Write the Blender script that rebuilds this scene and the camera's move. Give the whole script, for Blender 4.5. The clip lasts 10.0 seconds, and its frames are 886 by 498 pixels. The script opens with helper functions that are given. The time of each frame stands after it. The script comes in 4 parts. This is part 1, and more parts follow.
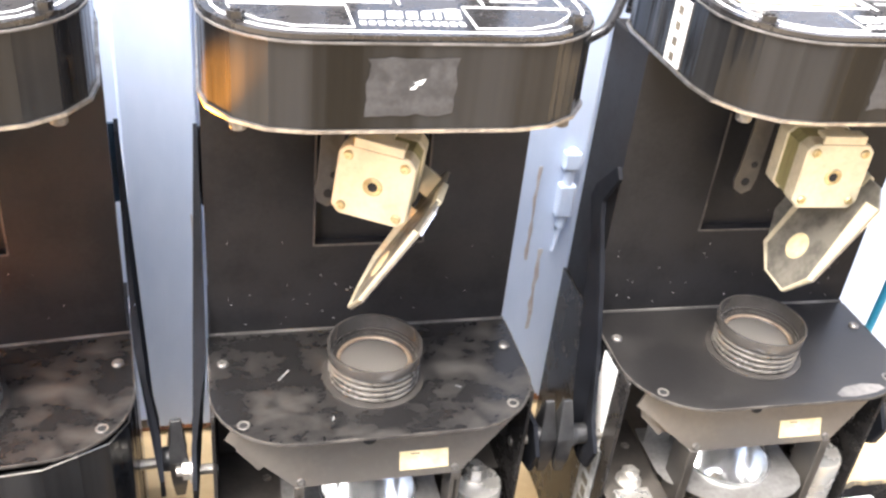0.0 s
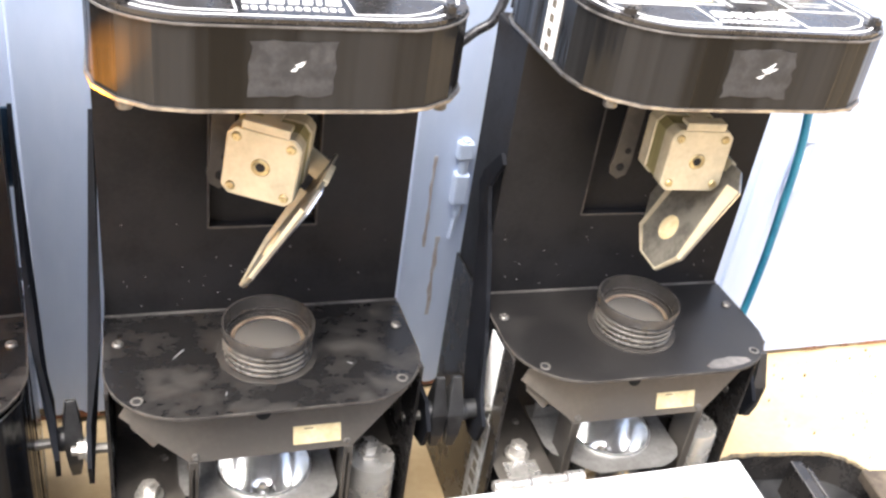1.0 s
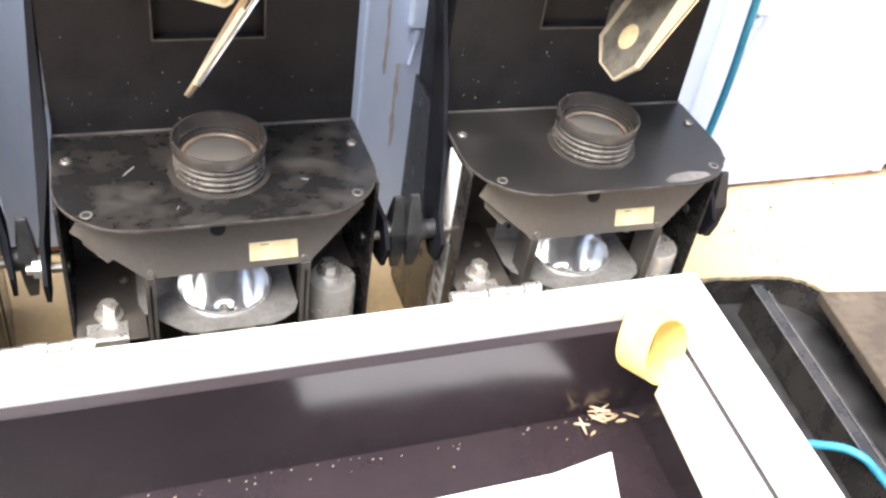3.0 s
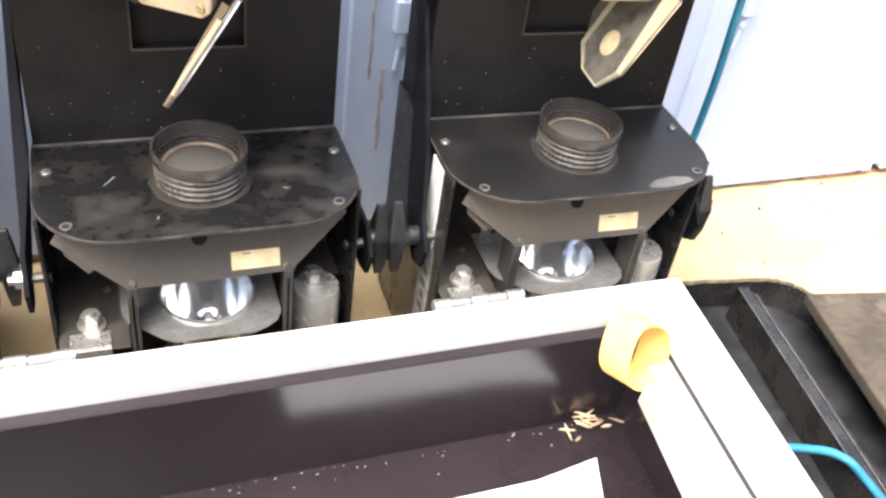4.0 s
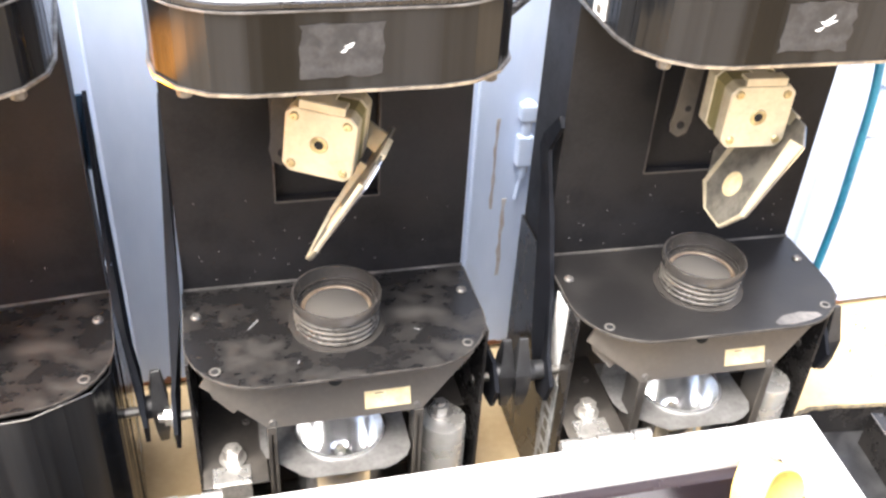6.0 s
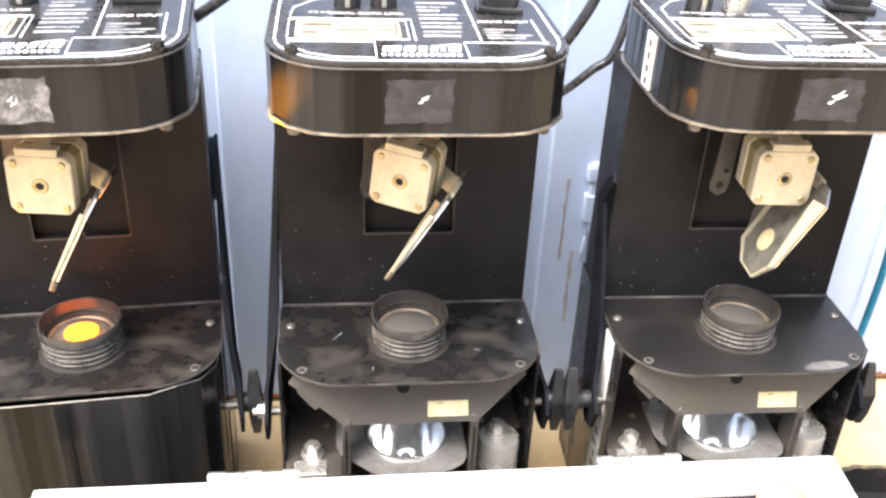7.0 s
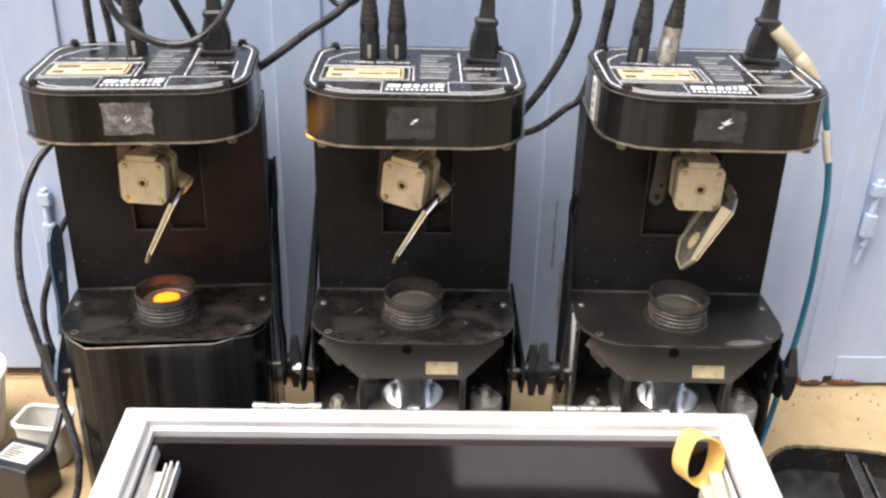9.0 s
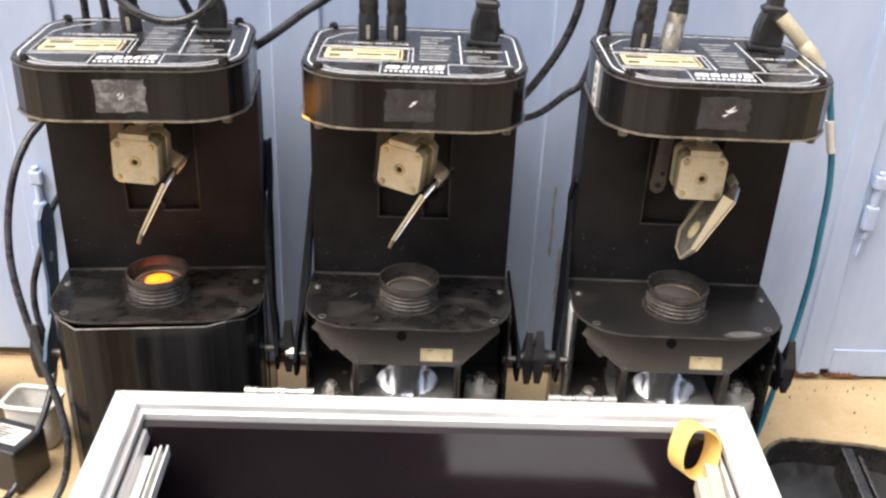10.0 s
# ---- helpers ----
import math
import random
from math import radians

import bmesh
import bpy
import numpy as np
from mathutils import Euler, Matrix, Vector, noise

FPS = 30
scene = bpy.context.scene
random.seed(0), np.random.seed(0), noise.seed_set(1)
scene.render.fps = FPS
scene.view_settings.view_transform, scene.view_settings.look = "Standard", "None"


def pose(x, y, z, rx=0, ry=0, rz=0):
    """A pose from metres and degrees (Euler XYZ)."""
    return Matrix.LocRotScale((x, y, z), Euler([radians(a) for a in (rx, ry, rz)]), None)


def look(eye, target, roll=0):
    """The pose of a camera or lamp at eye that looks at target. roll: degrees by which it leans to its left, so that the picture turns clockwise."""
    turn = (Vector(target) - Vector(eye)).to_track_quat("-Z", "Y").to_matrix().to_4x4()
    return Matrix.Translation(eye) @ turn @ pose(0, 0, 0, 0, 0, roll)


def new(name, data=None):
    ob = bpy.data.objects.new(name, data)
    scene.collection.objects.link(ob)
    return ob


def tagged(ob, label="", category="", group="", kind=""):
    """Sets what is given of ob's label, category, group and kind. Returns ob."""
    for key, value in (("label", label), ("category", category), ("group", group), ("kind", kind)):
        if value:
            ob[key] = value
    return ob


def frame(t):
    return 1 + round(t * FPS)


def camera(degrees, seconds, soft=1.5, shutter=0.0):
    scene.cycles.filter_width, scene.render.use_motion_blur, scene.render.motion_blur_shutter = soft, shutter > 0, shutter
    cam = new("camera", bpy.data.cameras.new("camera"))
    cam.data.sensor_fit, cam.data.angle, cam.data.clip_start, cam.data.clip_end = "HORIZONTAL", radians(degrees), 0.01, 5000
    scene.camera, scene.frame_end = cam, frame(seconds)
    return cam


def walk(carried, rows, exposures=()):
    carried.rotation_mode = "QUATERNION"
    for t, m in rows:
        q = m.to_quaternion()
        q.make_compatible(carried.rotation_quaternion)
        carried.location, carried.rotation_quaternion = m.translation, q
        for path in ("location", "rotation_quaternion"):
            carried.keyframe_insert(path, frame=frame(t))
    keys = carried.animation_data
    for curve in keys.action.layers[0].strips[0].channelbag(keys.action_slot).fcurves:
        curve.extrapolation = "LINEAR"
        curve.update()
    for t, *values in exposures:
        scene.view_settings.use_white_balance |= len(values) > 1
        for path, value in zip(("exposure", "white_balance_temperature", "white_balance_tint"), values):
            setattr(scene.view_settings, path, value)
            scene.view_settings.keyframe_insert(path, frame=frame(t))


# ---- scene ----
cam = camera(50.69, 10.0, soft=2.5)
# seconds, place in metres, turn in degrees
ROWS = [
    (0.0, -0.0945, -0.4153, 0.5916, 57.92, -5.37, -12.84),
    (0.5, -0.0908, -0.4370, 0.5946, 60.03, -6.24, -15.59),
    (1.0, -0.0801, -0.4502, 0.5948, 58.68, -7.56, -16.88),
    (1.5, -0.0682, -0.4659, 0.5800, 56.66, -7.86, -18.51),
    (2.0, -0.0672, -0.4692, 0.5746, 54.36, -7.54, -18.70),
    (2.5, -0.0669, -0.4718, 0.5615, 51.34, -7.42, -18.23),
    (4.0, -0.0520, -0.4702, 0.5682, 50.88, -7.19, -18.53),
    (4.5, -0.0603, -0.4664, 0.5935, 54.60, -4.43, -19.37),
    (5.0, -0.0523, -0.4652, 0.5852, 54.39, -4.93, -20.25),
    (5.5, -0.0603, -0.4523, 0.5684, 52.18, -3.85, -16.55),
    (6.0, -0.0669, -0.4564, 0.6108, 55.33, -3.03, -13.58),
    (6.2, -0.0686, -0.4741, 0.6094, 57.75, -2.87, -12.42),
    (7.5, -0.0315, -0.6476, 0.6610, 61.28, -1.63, -1.56),
    (8.0, -0.0005, -0.7545, 0.6761, 64.39, -0.91, 1.36),
    (8.5, 0.0134, -0.7853, 0.6779, 64.61, -0.73, -0.42),
    (9.0, 0.0091, -0.7855, 0.6764, 64.17, -1.22, -0.74),
    (9.5, 0.0094, -0.7799, 0.6736, 63.48, -1.90, -1.41),
    (10.0, 0.0080, -0.7742, 0.6703, 63.31, -2.20, -0.58),
]
EXPOSURES = [(t, stops, 6200 + (150 if t > 7.9 else 0), 9) for t, stops in ((0.0, 2.72), (1.0, 2.22), (2.5, 2.32), (4.5, 1.97), (5.5, 2.25), (6.0, 2.58), (7.4, 2.01), (8.0, 1.35), (8.6, 1.03), (10.0, 1.05))]
walk(cam, [(t, pose(x, y, z, rx, ry, rz)) for t, x, y, z, rx, ry, rz in ROWS], EXPOSURES)

# ---- light ----
world = bpy.data.worlds.new("sky_world")
scene.world = world
world.use_nodes = True
wn = world.node_tree
sky = wn.nodes.new("ShaderNodeTexSky")
sky.sky_type = "NISHITA"
sky.sun_disc = False
sky.sun_elevation = radians(65)
sky.sun_rotation = radians(229)
sky.dust_density = 7.0
sky.air_density = 0.8
wn.links.new(sky.outputs[0], wn.nodes["Background"].inputs[0])
wn.nodes["Background"].inputs[1].default_value = 0.145
sun = new("sun", bpy.data.lights.new("sun", "SUN"))
sun.data.energy = 1.5
sun.data.angle = radians(42)
sun.data.color = (1.0, 0.975, 0.93)
sun.matrix_world = look((-0.75, -0.66, 2.14), (0, 0, 0))

Z0 = 0.205          # height of the scanners' lens plates over the floor


# ---- materials ----
def nodes_of(name):
    m = bpy.data.materials.new(name)
    m.use_nodes = True
    return m, m.node_tree.nodes, m.node_tree.links, m.node_tree.nodes["Principled BSDF"]


def surface(name, base, second, rough=0.5, metal=0.0, scale=30.0, fine=220.0, spread=(0.4, 0.62), bump=0.1, rough2=None, stretch=(1, 1, 1), coat=0.0, gloss=0.5, spots=None, spot_cover=0.64, detail=6):
    """Two colours mixed by coarse and fine noise, with a little relief and changing gloss."""
    m, n, l, p = nodes_of(name)
    tc = n.new("ShaderNodeTexCoord")
    mp = n.new("ShaderNodeMapping")
    mp.inputs["Scale"].default_value = stretch
    l.new(tc.outputs["Object"], mp.inputs[0])
    a = n.new("ShaderNodeTexNoise")
    a.inputs["Scale"].default_value, a.inputs["Detail"].default_value, a.inputs["Roughness"].default_value = scale, detail, 0.62
    b = n.new("ShaderNodeTexNoise")
    b.inputs["Scale"].default_value, b.inputs["Detail"].default_value = fine, 4
    for t in (a, b):
        l.new(mp.outputs[0], t.inputs["Vector"])
    mix = n.new("ShaderNodeMath")
    mix.operation = "MULTIPLY_ADD"
    l.new(b.outputs[0], mix.inputs[0])
    mix.inputs[1].default_value = 0.3
    l.new(a.outputs[0], mix.inputs[2])
    sub = n.new("ShaderNodeMath")
    sub.operation = "SUBTRACT"
    l.new(mix.outputs[0], sub.inputs[0])
    sub.inputs[1].default_value = 0.145
    ramp = n.new("ShaderNodeValToRGB")
    ramp.color_ramp.elements[0].position, ramp.color_ramp.elements[1].position = spread
    ramp.color_ramp.elements[0].color, ramp.color_ramp.elements[1].color = (*base, 1), (*second, 1)
    l.new(sub.outputs[0], ramp.inputs[0])
    colour = ramp.outputs[0]
    if spots:
        c = n.new("ShaderNodeTexNoise")
        c.inputs["Scale"].default_value, c.inputs["Detail"].default_value = scale * 0.55, 8
        l.new(tc.outputs["Object"], c.inputs["Vector"])
        cr = n.new("ShaderNodeValToRGB")
        cr.color_ramp.elements[0].position, cr.color_ramp.elements[1].position = spot_cover, spot_cover + 0.05
        l.new(c.outputs[0], cr.inputs[0])
        mx = n.new("ShaderNodeMix")
        mx.data_type = "RGBA"
        l.new(cr.outputs[0], mx.inputs["Factor"])
        l.new(colour, mx.inputs["A"])
        mx.inputs["B"].default_value = (*spots, 1)
        colour = mx.outputs["Result"]
    l.new(colour, p.inputs["Base Color"])
    rr = n.new("ShaderNodeMapRange")
    rr.inputs["To Min"].default_value, rr.inputs["To Max"].default_value = rough, rough2 if rough2 is not None else min(1, rough + 0.2)
    l.new(sub.outputs[0], rr.inputs["Value"])
    rr.inputs["From Min"].default_value, rr.inputs["From Max"].default_value = spread
    l.new(rr.outputs[0], p.inputs["Roughness"])
    p.inputs["Metallic"].default_value = metal
    p.inputs["Coat Weight"].default_value = coat
    p.inputs["Specular IOR Level"].default_value = gloss
    if bump:
        bp = n.new("ShaderNodeBump")
        bp.inputs["Strength"].default_value, bp.inputs["Distance"].default_value = bump, 0.002
        l.new(mix.outputs[0], bp.inputs["Height"])
        l.new(bp.outputs[0], p.inputs["Normal"])
    return m


def glow(name, colour, strength):
    m, n, l, p = nodes_of(name)
    p.inputs["Base Color"].default_value = (*colour, 1)
    p.inputs["Emission Color"].default_value = (*colour, 1)
    p.inputs["Emission Strength"].default_value = strength
    return m


def glass(name, colour, rough, clear=0.9):
    m, n, l, p = nodes_of(name)
    p.inputs["Base Color"].default_value = (*colour, 1)
    p.inputs["Roughness"].default_value = rough
    p.inputs["Transmission Weight"].default_value = clear
    p.inputs["IOR"].default_value = 1.45
    return m


BLACK = surface("black_lacquered_steel", (0.012, 0.0115, 0.0115), (0.026, 0.0235, 0.0215), 0.16, 0, 26, 300, bump=0.02, rough2=0.36)
# Vertical streaks in the colour stand in for reflections on the folds.
FOLDED = surface("folded_steel_sheen_streaks", (0.0042, 0.0043, 0.0046), (0.0205, 0.0202, 0.0202), 0.09, 0, 20, 48, (0.38, 0.66), 1.0, 0.22, (1.8, 1.8, 0.03), gloss=0.15, detail=3.0)
DUSTY = surface("dusty_black_steel", (0.0105, 0.0100, 0.0100), (0.024, 0.0225, 0.021), 0.30, 0, 26, 320, (0.42, 0.80), 0.04, 0.5, gloss=0.34)
SMEARED = surface("smeared_black_steel", (0.0090, 0.0086, 0.0086), (0.040, 0.037, 0.033), 0.27, 0, 32, 320, (0.48, 0.80), 0.03, 0.60, (1, 1.4, 1), gloss=0.34, detail=2.2)
MATT = surface("matt_black_steel", (0.0106, 0.0103, 0.0110), (0.0170, 0.0162, 0.0166), 0.36, 0, 18, 400, bump=0.03, rough2=0.52, gloss=0.12, spots=(0.020, 0.0190, 0.0188), spot_cover=0.7)
DULL = surface("dull_screw_steel", (0.20, 0.19, 0.17), (0.11, 0.10, 0.09), 0.42, 0.7, 90, 400, bump=0.05)
INSIDE = surface("brown_black_steel", (0.030, 0.027, 0.024), (0.062, 0.055, 0.046), 0.34, 0, 22, 260, bump=0.03, rough2=0.6)
# Pale grey for worn paint, fold lines and painted edge highlights.
SEAM = surface("scuff_and_edge_highlight", (0.07, 0.066, 0.062), (0.15, 0.14, 0.13), 0.4, 0.2, 60, 300, bump=0.02)
BARE = surface("bare_cut_edge", (0.42, 0.40, 0.37), (0.22, 0.2, 0.18), 0.3, 0.9, 60, 300, bump=0.02)
BARREL = surface("worn_black_barrel", (0.033, 0.030, 0.027), (0.043, 0.039, 0.035), 0.20, 0, 60, 300, bump=0.01, rough2=0.26)
PRINT = surface("white_print", (0.78, 0.78, 0.76), (0.5, 0.5, 0.48), 0.5, 0, 90, 500, (0.5, 0.75), 0.0)
CREAM = surface("cream_label", (0.72, 0.60, 0.36), (0.56, 0.45, 0.24), 0.55, 0, 50, 300, bump=0.0)
MARKS = surface("label_ink", (0.05, 0.045, 0.035), (0.12, 0.1, 0.07), 0.6, 0, 60, 300, bump=0.0)
PLASTIC = surface("black_plastic", (0.013, 0.013, 0.014), (0.028, 0.028, 0.028), 0.28, 0, 50, 400, bump=0.04)
RUBBER = surface("black_cable", (0.014, 0.014, 0.016), (0.036, 0.036, 0.039), 0.2, 0, 40, 300, bump=0.03)
TEAL = surface("teal_cable_sheath", (0.012, 0.12, 0.20), (0.03, 0.20, 0.29), 0.4, 0, 24, 300, bump=0.03)
NAVY = surface("navy_painted_steel", (0.022, 0.052, 0.098), (0.035, 0.078, 0.135), 0.35, 0, 30, 300, bump=0.03, spots=(0.09, 0.07, 0.06), spot_cover=0.72)
ALU = surface("brushed_aluminium", (0.78, 0.775, 0.755), (0.64, 0.63, 0.60), 0.28, 0.22, 14, 180, (0.35, 0.7), 0.05, 0.5, (1, 1, 1), spots=(0.46, 0.44, 0.40), spot_cover=0.66)
CAST = surface("cast_motor_cap", (0.55, 0.49, 0.345), (0.42, 0.37, 0.255), 0.34, 0.2, 50, 300, (0.4, 0.7), 0.05)
OLIVE = surface("olive_motor_core", (0.24, 0.21, 0.09), (0.32, 0.28, 0.13), 0.5, 0.3, 60, 400, bump=0.05, stretch=(1, 6, 1))
ZINC = surface("zinc_hardware", (0.60, 0.58, 0.54), (0.40, 0.385, 0.35), 0.26, 0.8, 80, 400, bump=0.05)
BRASS = surface("dull_brass_screw", (0.55, 0.46, 0.26), (0.35, 0.28, 0.15), 0.3, 0.85, 80, 400, bump=0.05)
GREYP = surface("grey_reflector_plate", (0.20, 0.195, 0.185), (0.13, 0.125, 0.115), 0.4, 0.4, 30, 300, bump=0.03)
RESIDUE = surface("tape_residue", (0.016, 0.0155, 0.0155), (0.052, 0.050, 0.049), 0.6, 0, 110, 500, (0.42, 0.72), 0.15)
BLUE = surface("blue_door_paint", (0.455, 0.535, 0.685), (0.36, 0.44, 0.61), 0.42, 0, 7, 90, (0.35, 0.72), 0.05, 0.6, (1, 1, 0.3), spots=(0.40, 0.455, 0.56), spot_cover=0.63)
OLDRUST = surface("faded_rust_streak", (0.36, 0.35, 0.37), (0.27, 0.23, 0.22), 0.8, 0, 60, 300, bump=0.1)
RUST = surface("rust", (0.22, 0.09, 0.035), (0.10, 0.045, 0.025), 0.85, 0, 60, 300, bump=0.4)
FLOOR = surface("tan_cement_floor", (0.50, 0.375, 0.21), (0.40, 0.285, 0.145), 0.75, 0, 7, 160, (0.35, 0.7), 0.25, 0.9, spots=(0.34, 0.245, 0.125), spot_cover=0.62)
PLY = surface("dark_film_faced_ply", (0.0150, 0.0105, 0.0126), (0.0205, 0.0148, 0.0170), 0.18, 0, 9, 120, (0.35, 0.7), 0.006, 0.23)
SPLINTER = surface("raw_wood_splinter", (0.56, 0.44, 0.29), (0.40, 0.28, 0.16), 0.8, 0, 90, 400, bump=0.3)
YELLOW = surface("yellow_card", (0.84, 0.58, 0.19), (0.78, 0.51, 0.14), 0.6, 0, 30, 300, bump=0.05)
PAPER = surface("white_paper", (0.82, 0.82, 0.84), (0.74, 0.74, 0.78), 0.6, 0, 20, 200, bump=0.03)
WHITEP = surface("white_plastic", (0.70, 0.69, 0.65), (0.58, 0.56, 0.51), 0.45, 0, 20, 200, bump=0.03)
BOARD = surface("weathered_brown_board", (0.070, 0.053, 0.035), (0.044, 0.034, 0.024), 0.75, 0, 24, 200, bump=0.2, spots=(0.10, 0.08, 0.056), spot_cover=0.6)
TRIM = surface("perished_trim", (0.06, 0.05, 0.035), (0.17, 0.13, 0.07), 0.8, 0, 120, 400, bump=0.3)
m_, n_, l_, p_ = nodes_of("polished_reflector")
p_.inputs["Base Color"].default_value, p_.inputs["Metallic"].default_value, p_.inputs["Roughness"].default_value = (0.93, 0.93, 0.92, 1), 1.0, 0.07
MIRROR = m_
SATIN = surface("satin_reflector", (0.95, 0.95, 0.93), (0.90, 0.90, 0.88), 0.11, 0.85, 60, 300, bump=0.0, rough2=0.16)
LENS = glass("lens_glass", (0.24, 0.225, 0.20), 0.3, 0.66)
PLASTER = surface("grey_plaster", (0.13, 0.125, 0.12), (0.09, 0.088, 0.085), 0.9, 0, 6, 120, bump=0.2)
GLASS = glass("bulb_glass", (0.95, 0.95, 0.95), 0.02)
ORANGE = glow("lit_lens", (1.0, 0.15, 0.006), 2.0)
BAFFLE = surface("heat_tinted_steel", (0.098, 0.088, 0.077), (0.128, 0.113, 0.095), 0.3, 0.35, 9, 260, bump=0.0, rough2=0.38)
PALEGLUE = surface("pale_tape_residue", (0.07, 0.067, 0.064), (0.30, 0.29, 0.28), 0.6, 0, 130, 500, (0.45, 0.75), 0.2)
FAINT = surface("faint_print", (0.42, 0.42, 0.41), (0.2, 0.2, 0.2), 0.5, 0, 200, 600, (0.4, 0.7), 0.0)
DARK = surface("dark_hole", (0.004, 0.004, 0.004), (0.008, 0.008, 0.008), 0.8, bump=0)


# ---- mesh helpers ----
def part(name, bm, material, parent=None, label="", smooth=False):
    """Links a bmesh as one mesh object under its thing."""
    bmesh.ops.recalc_face_normals(bm, faces=bm.faces)
    me = bpy.data.meshes.new(name)
    bm.to_mesh(me)
    bm.free()
    me.materials.append(material)
    if smooth:
        me.shade_smooth()
        me.set_sharp_from_angle(angle=radians(38))
    ob = new(name, me)
    if parent:
        ob.parent = parent
    if label:
        ob["label"] = label
    return ob


def thing(name, m, label, category, group=""):
    ob = new(name)
    ob.empty_display_size = 0.05
    ob.matrix_world = m
    return tagged(ob, label, category, group)


def box(bm, x0, x1, y0, y1, z0, z1, bevel=0.0, m=None):
    vs = [bm.verts.new((x, y, z)) for x in (x0, x1) for y in (y0, y1) for z in (z0, z1)]
    fs = [bm.faces.new([vs[i] for i in q]) for q in ((0, 1, 3, 2), (4, 6, 7, 5), (0, 4, 5, 1), (2, 3, 7, 6), (0, 2, 6, 4), (1, 5, 7, 3))]
    if bevel:
        r = bmesh.ops.bevel(bm, geom=list({e for f in fs for e in f.edges}), offset=bevel, segments=2, affect="EDGES", profile=0.5)
        vs = list({v for f in r["faces"] for v in f.verts} | {v for v in vs if v.is_valid})
    if m:
        for v in vs:
            v.co = m @ v.co
    return vs


def prism(bm, outline, z0, z1, m=None):
    """An outline in x, y, raised from z0 to z1."""
    lo = [bm.verts.new((x, y, z0)) for x, y in outline]
    hi = [bm.verts.new((x, y, z1)) for x, y in outline]
    k = len(outline)
    bm.faces.new(lo[::-1])
    bm.faces.new(hi)
    for i in range(k):
        bm.faces.new((lo[i], lo[(i + 1) % k], hi[(i + 1) % k], hi[i]))
    if m:
        for v in lo + hi:
            v.co = m @ v.co


def lathe(bm, profile, m=None, seg=32):
    """A profile of (radius, height) turned round z."""
    rings = []
    for r, z in profile:
        if r < 1e-6:
            rings.append([bm.verts.new((0, 0, z))])
        else:
            rings.append([bm.verts.new((r * math.cos(2 * math.pi * i / seg), r * math.sin(2 * math.pi * i / seg), z)) for i in range(seg)])
    for a, b in zip(rings, rings[1:]):
        for i in range(seg):
            j = (i + 1) % seg
            if len(a) == 1 and len(b) == 1:
                continue
            if len(a) == 1:
                bm.faces.new((a[0], b[j], b[i]))
            elif len(b) == 1:
                bm.faces.new((a[i], a[j], b[0]))
            else:
                bm.faces.new((a[i], a[j], b[j], b[i]))
    if m:
        for ring in rings:
            for v in ring:
                v.co = m @ v.co


def rod(bm, r, a, b, seg=16, bevel=0.0):
    a, b = Vector(a), Vector(b)
    h = (b - a).length
    m = Matrix.Translation(a) @ (b - a).to_track_quat("Z", "Y").to_matrix().to_4x4()
    e = bevel
    lathe(bm, [(0, 0), (r - e, 0), (r, e), (r, h - e), (r - e, h), (0, h)] if e else [(0, 0), (r, 0), (r, h), (0, h)], m, seg)


def smooth_path(points, steps=10):
    p = [Vector(q) for q in points]
    p = [2 * p[0] - p[1]] + p + [2 * p[-1] - p[-2]]
    out = []
    for i in range(1, len(p) - 2):
        for s in range(steps):
            t = s / steps
            a, b, c, d = p[i - 1:i + 3]
            out.append(0.5 * (2 * b + (c - a) * t + (2 * a - 5 * b + 4 * c - d) * t * t + (3 * b - a - 3 * c + d) * t ** 3))
    return out + [p[-2]]


def sweep(bm, path, r, seg=10):
    path = [Vector(q) for q in path]
    rings, side = [], None
    for i, q in enumerate(path):
        d = (path[min(i + 1, len(path) - 1)] - path[max(i - 1, 0)]).normalized()
        if side is None:
            side = d.orthogonal().normalized()
        side = (side - d * side.dot(d)).normalized()
        up = d.cross(side)
        rr = r[i] if isinstance(r, list) else r
        rings.append([bm.verts.new(q + rr * (math.cos(2 * math.pi * k / seg) * side + math.sin(2 * math.pi * k / seg) * up)) for k in range(seg)])
    for a, b in zip(rings, rings[1:]):
        for k in range(seg):
            bm.faces.new((a[k], a[(k + 1) % seg], b[(k + 1) % seg], b[k]))
    bm.faces.new(rings[0][::-1])
    bm.faces.new(rings[-1])


def ribbon(bm, points, width, z0, z1, closed=False):
    """A flat printed line along points in x, y."""
    k = len(points)
    rows = []
    for i, p in enumerate(points):
        a = points[i - 1] if (i or closed) else p
        b = points[(i + 1) % k] if (i < k - 1 or closed) else p
        d = (Vector(b) - Vector(a)).normalized()
        nrm = Vector((-d.y, d.x)) * width / 2
        q = Vector(p)
        rows.append([bm.verts.new((*(q + nrm), z1)), bm.verts.new((*(q - nrm), z1)), bm.verts.new((*(q - nrm), z0)), bm.verts.new((*(q + nrm), z0))])
    for i in range(k if closed else k - 1):
        a, b = rows[i], rows[(i + 1) % k]
        for s in range(4):
            bm.faces.new((a[s], a[(s + 1) % 4], b[(s + 1) % 4], b[s]))


def rounded(x0, x1, y0, y1, rf, rb, seg=6):
    """A rounded rectangle: front corners of radius rf, back corners of radius rb."""
    pts = []
    for cx, cy, r, a0 in ((x1 - rf, y0 + rf, rf, -90), (x1 - rb, y1 - rb, rb, 0), (x0 + rb, y1 - rb, rb, 90), (x0 + rf, y0 + rf, rf, 180)):
        if r < 1e-5:
            pts.append((cx, cy))
            continue
        for i in range(seg + 1):
            a = radians(a0 + 90 * i / seg)
            pts.append((cx + r * math.cos(a), cy + r * math.sin(a)))
    return pts


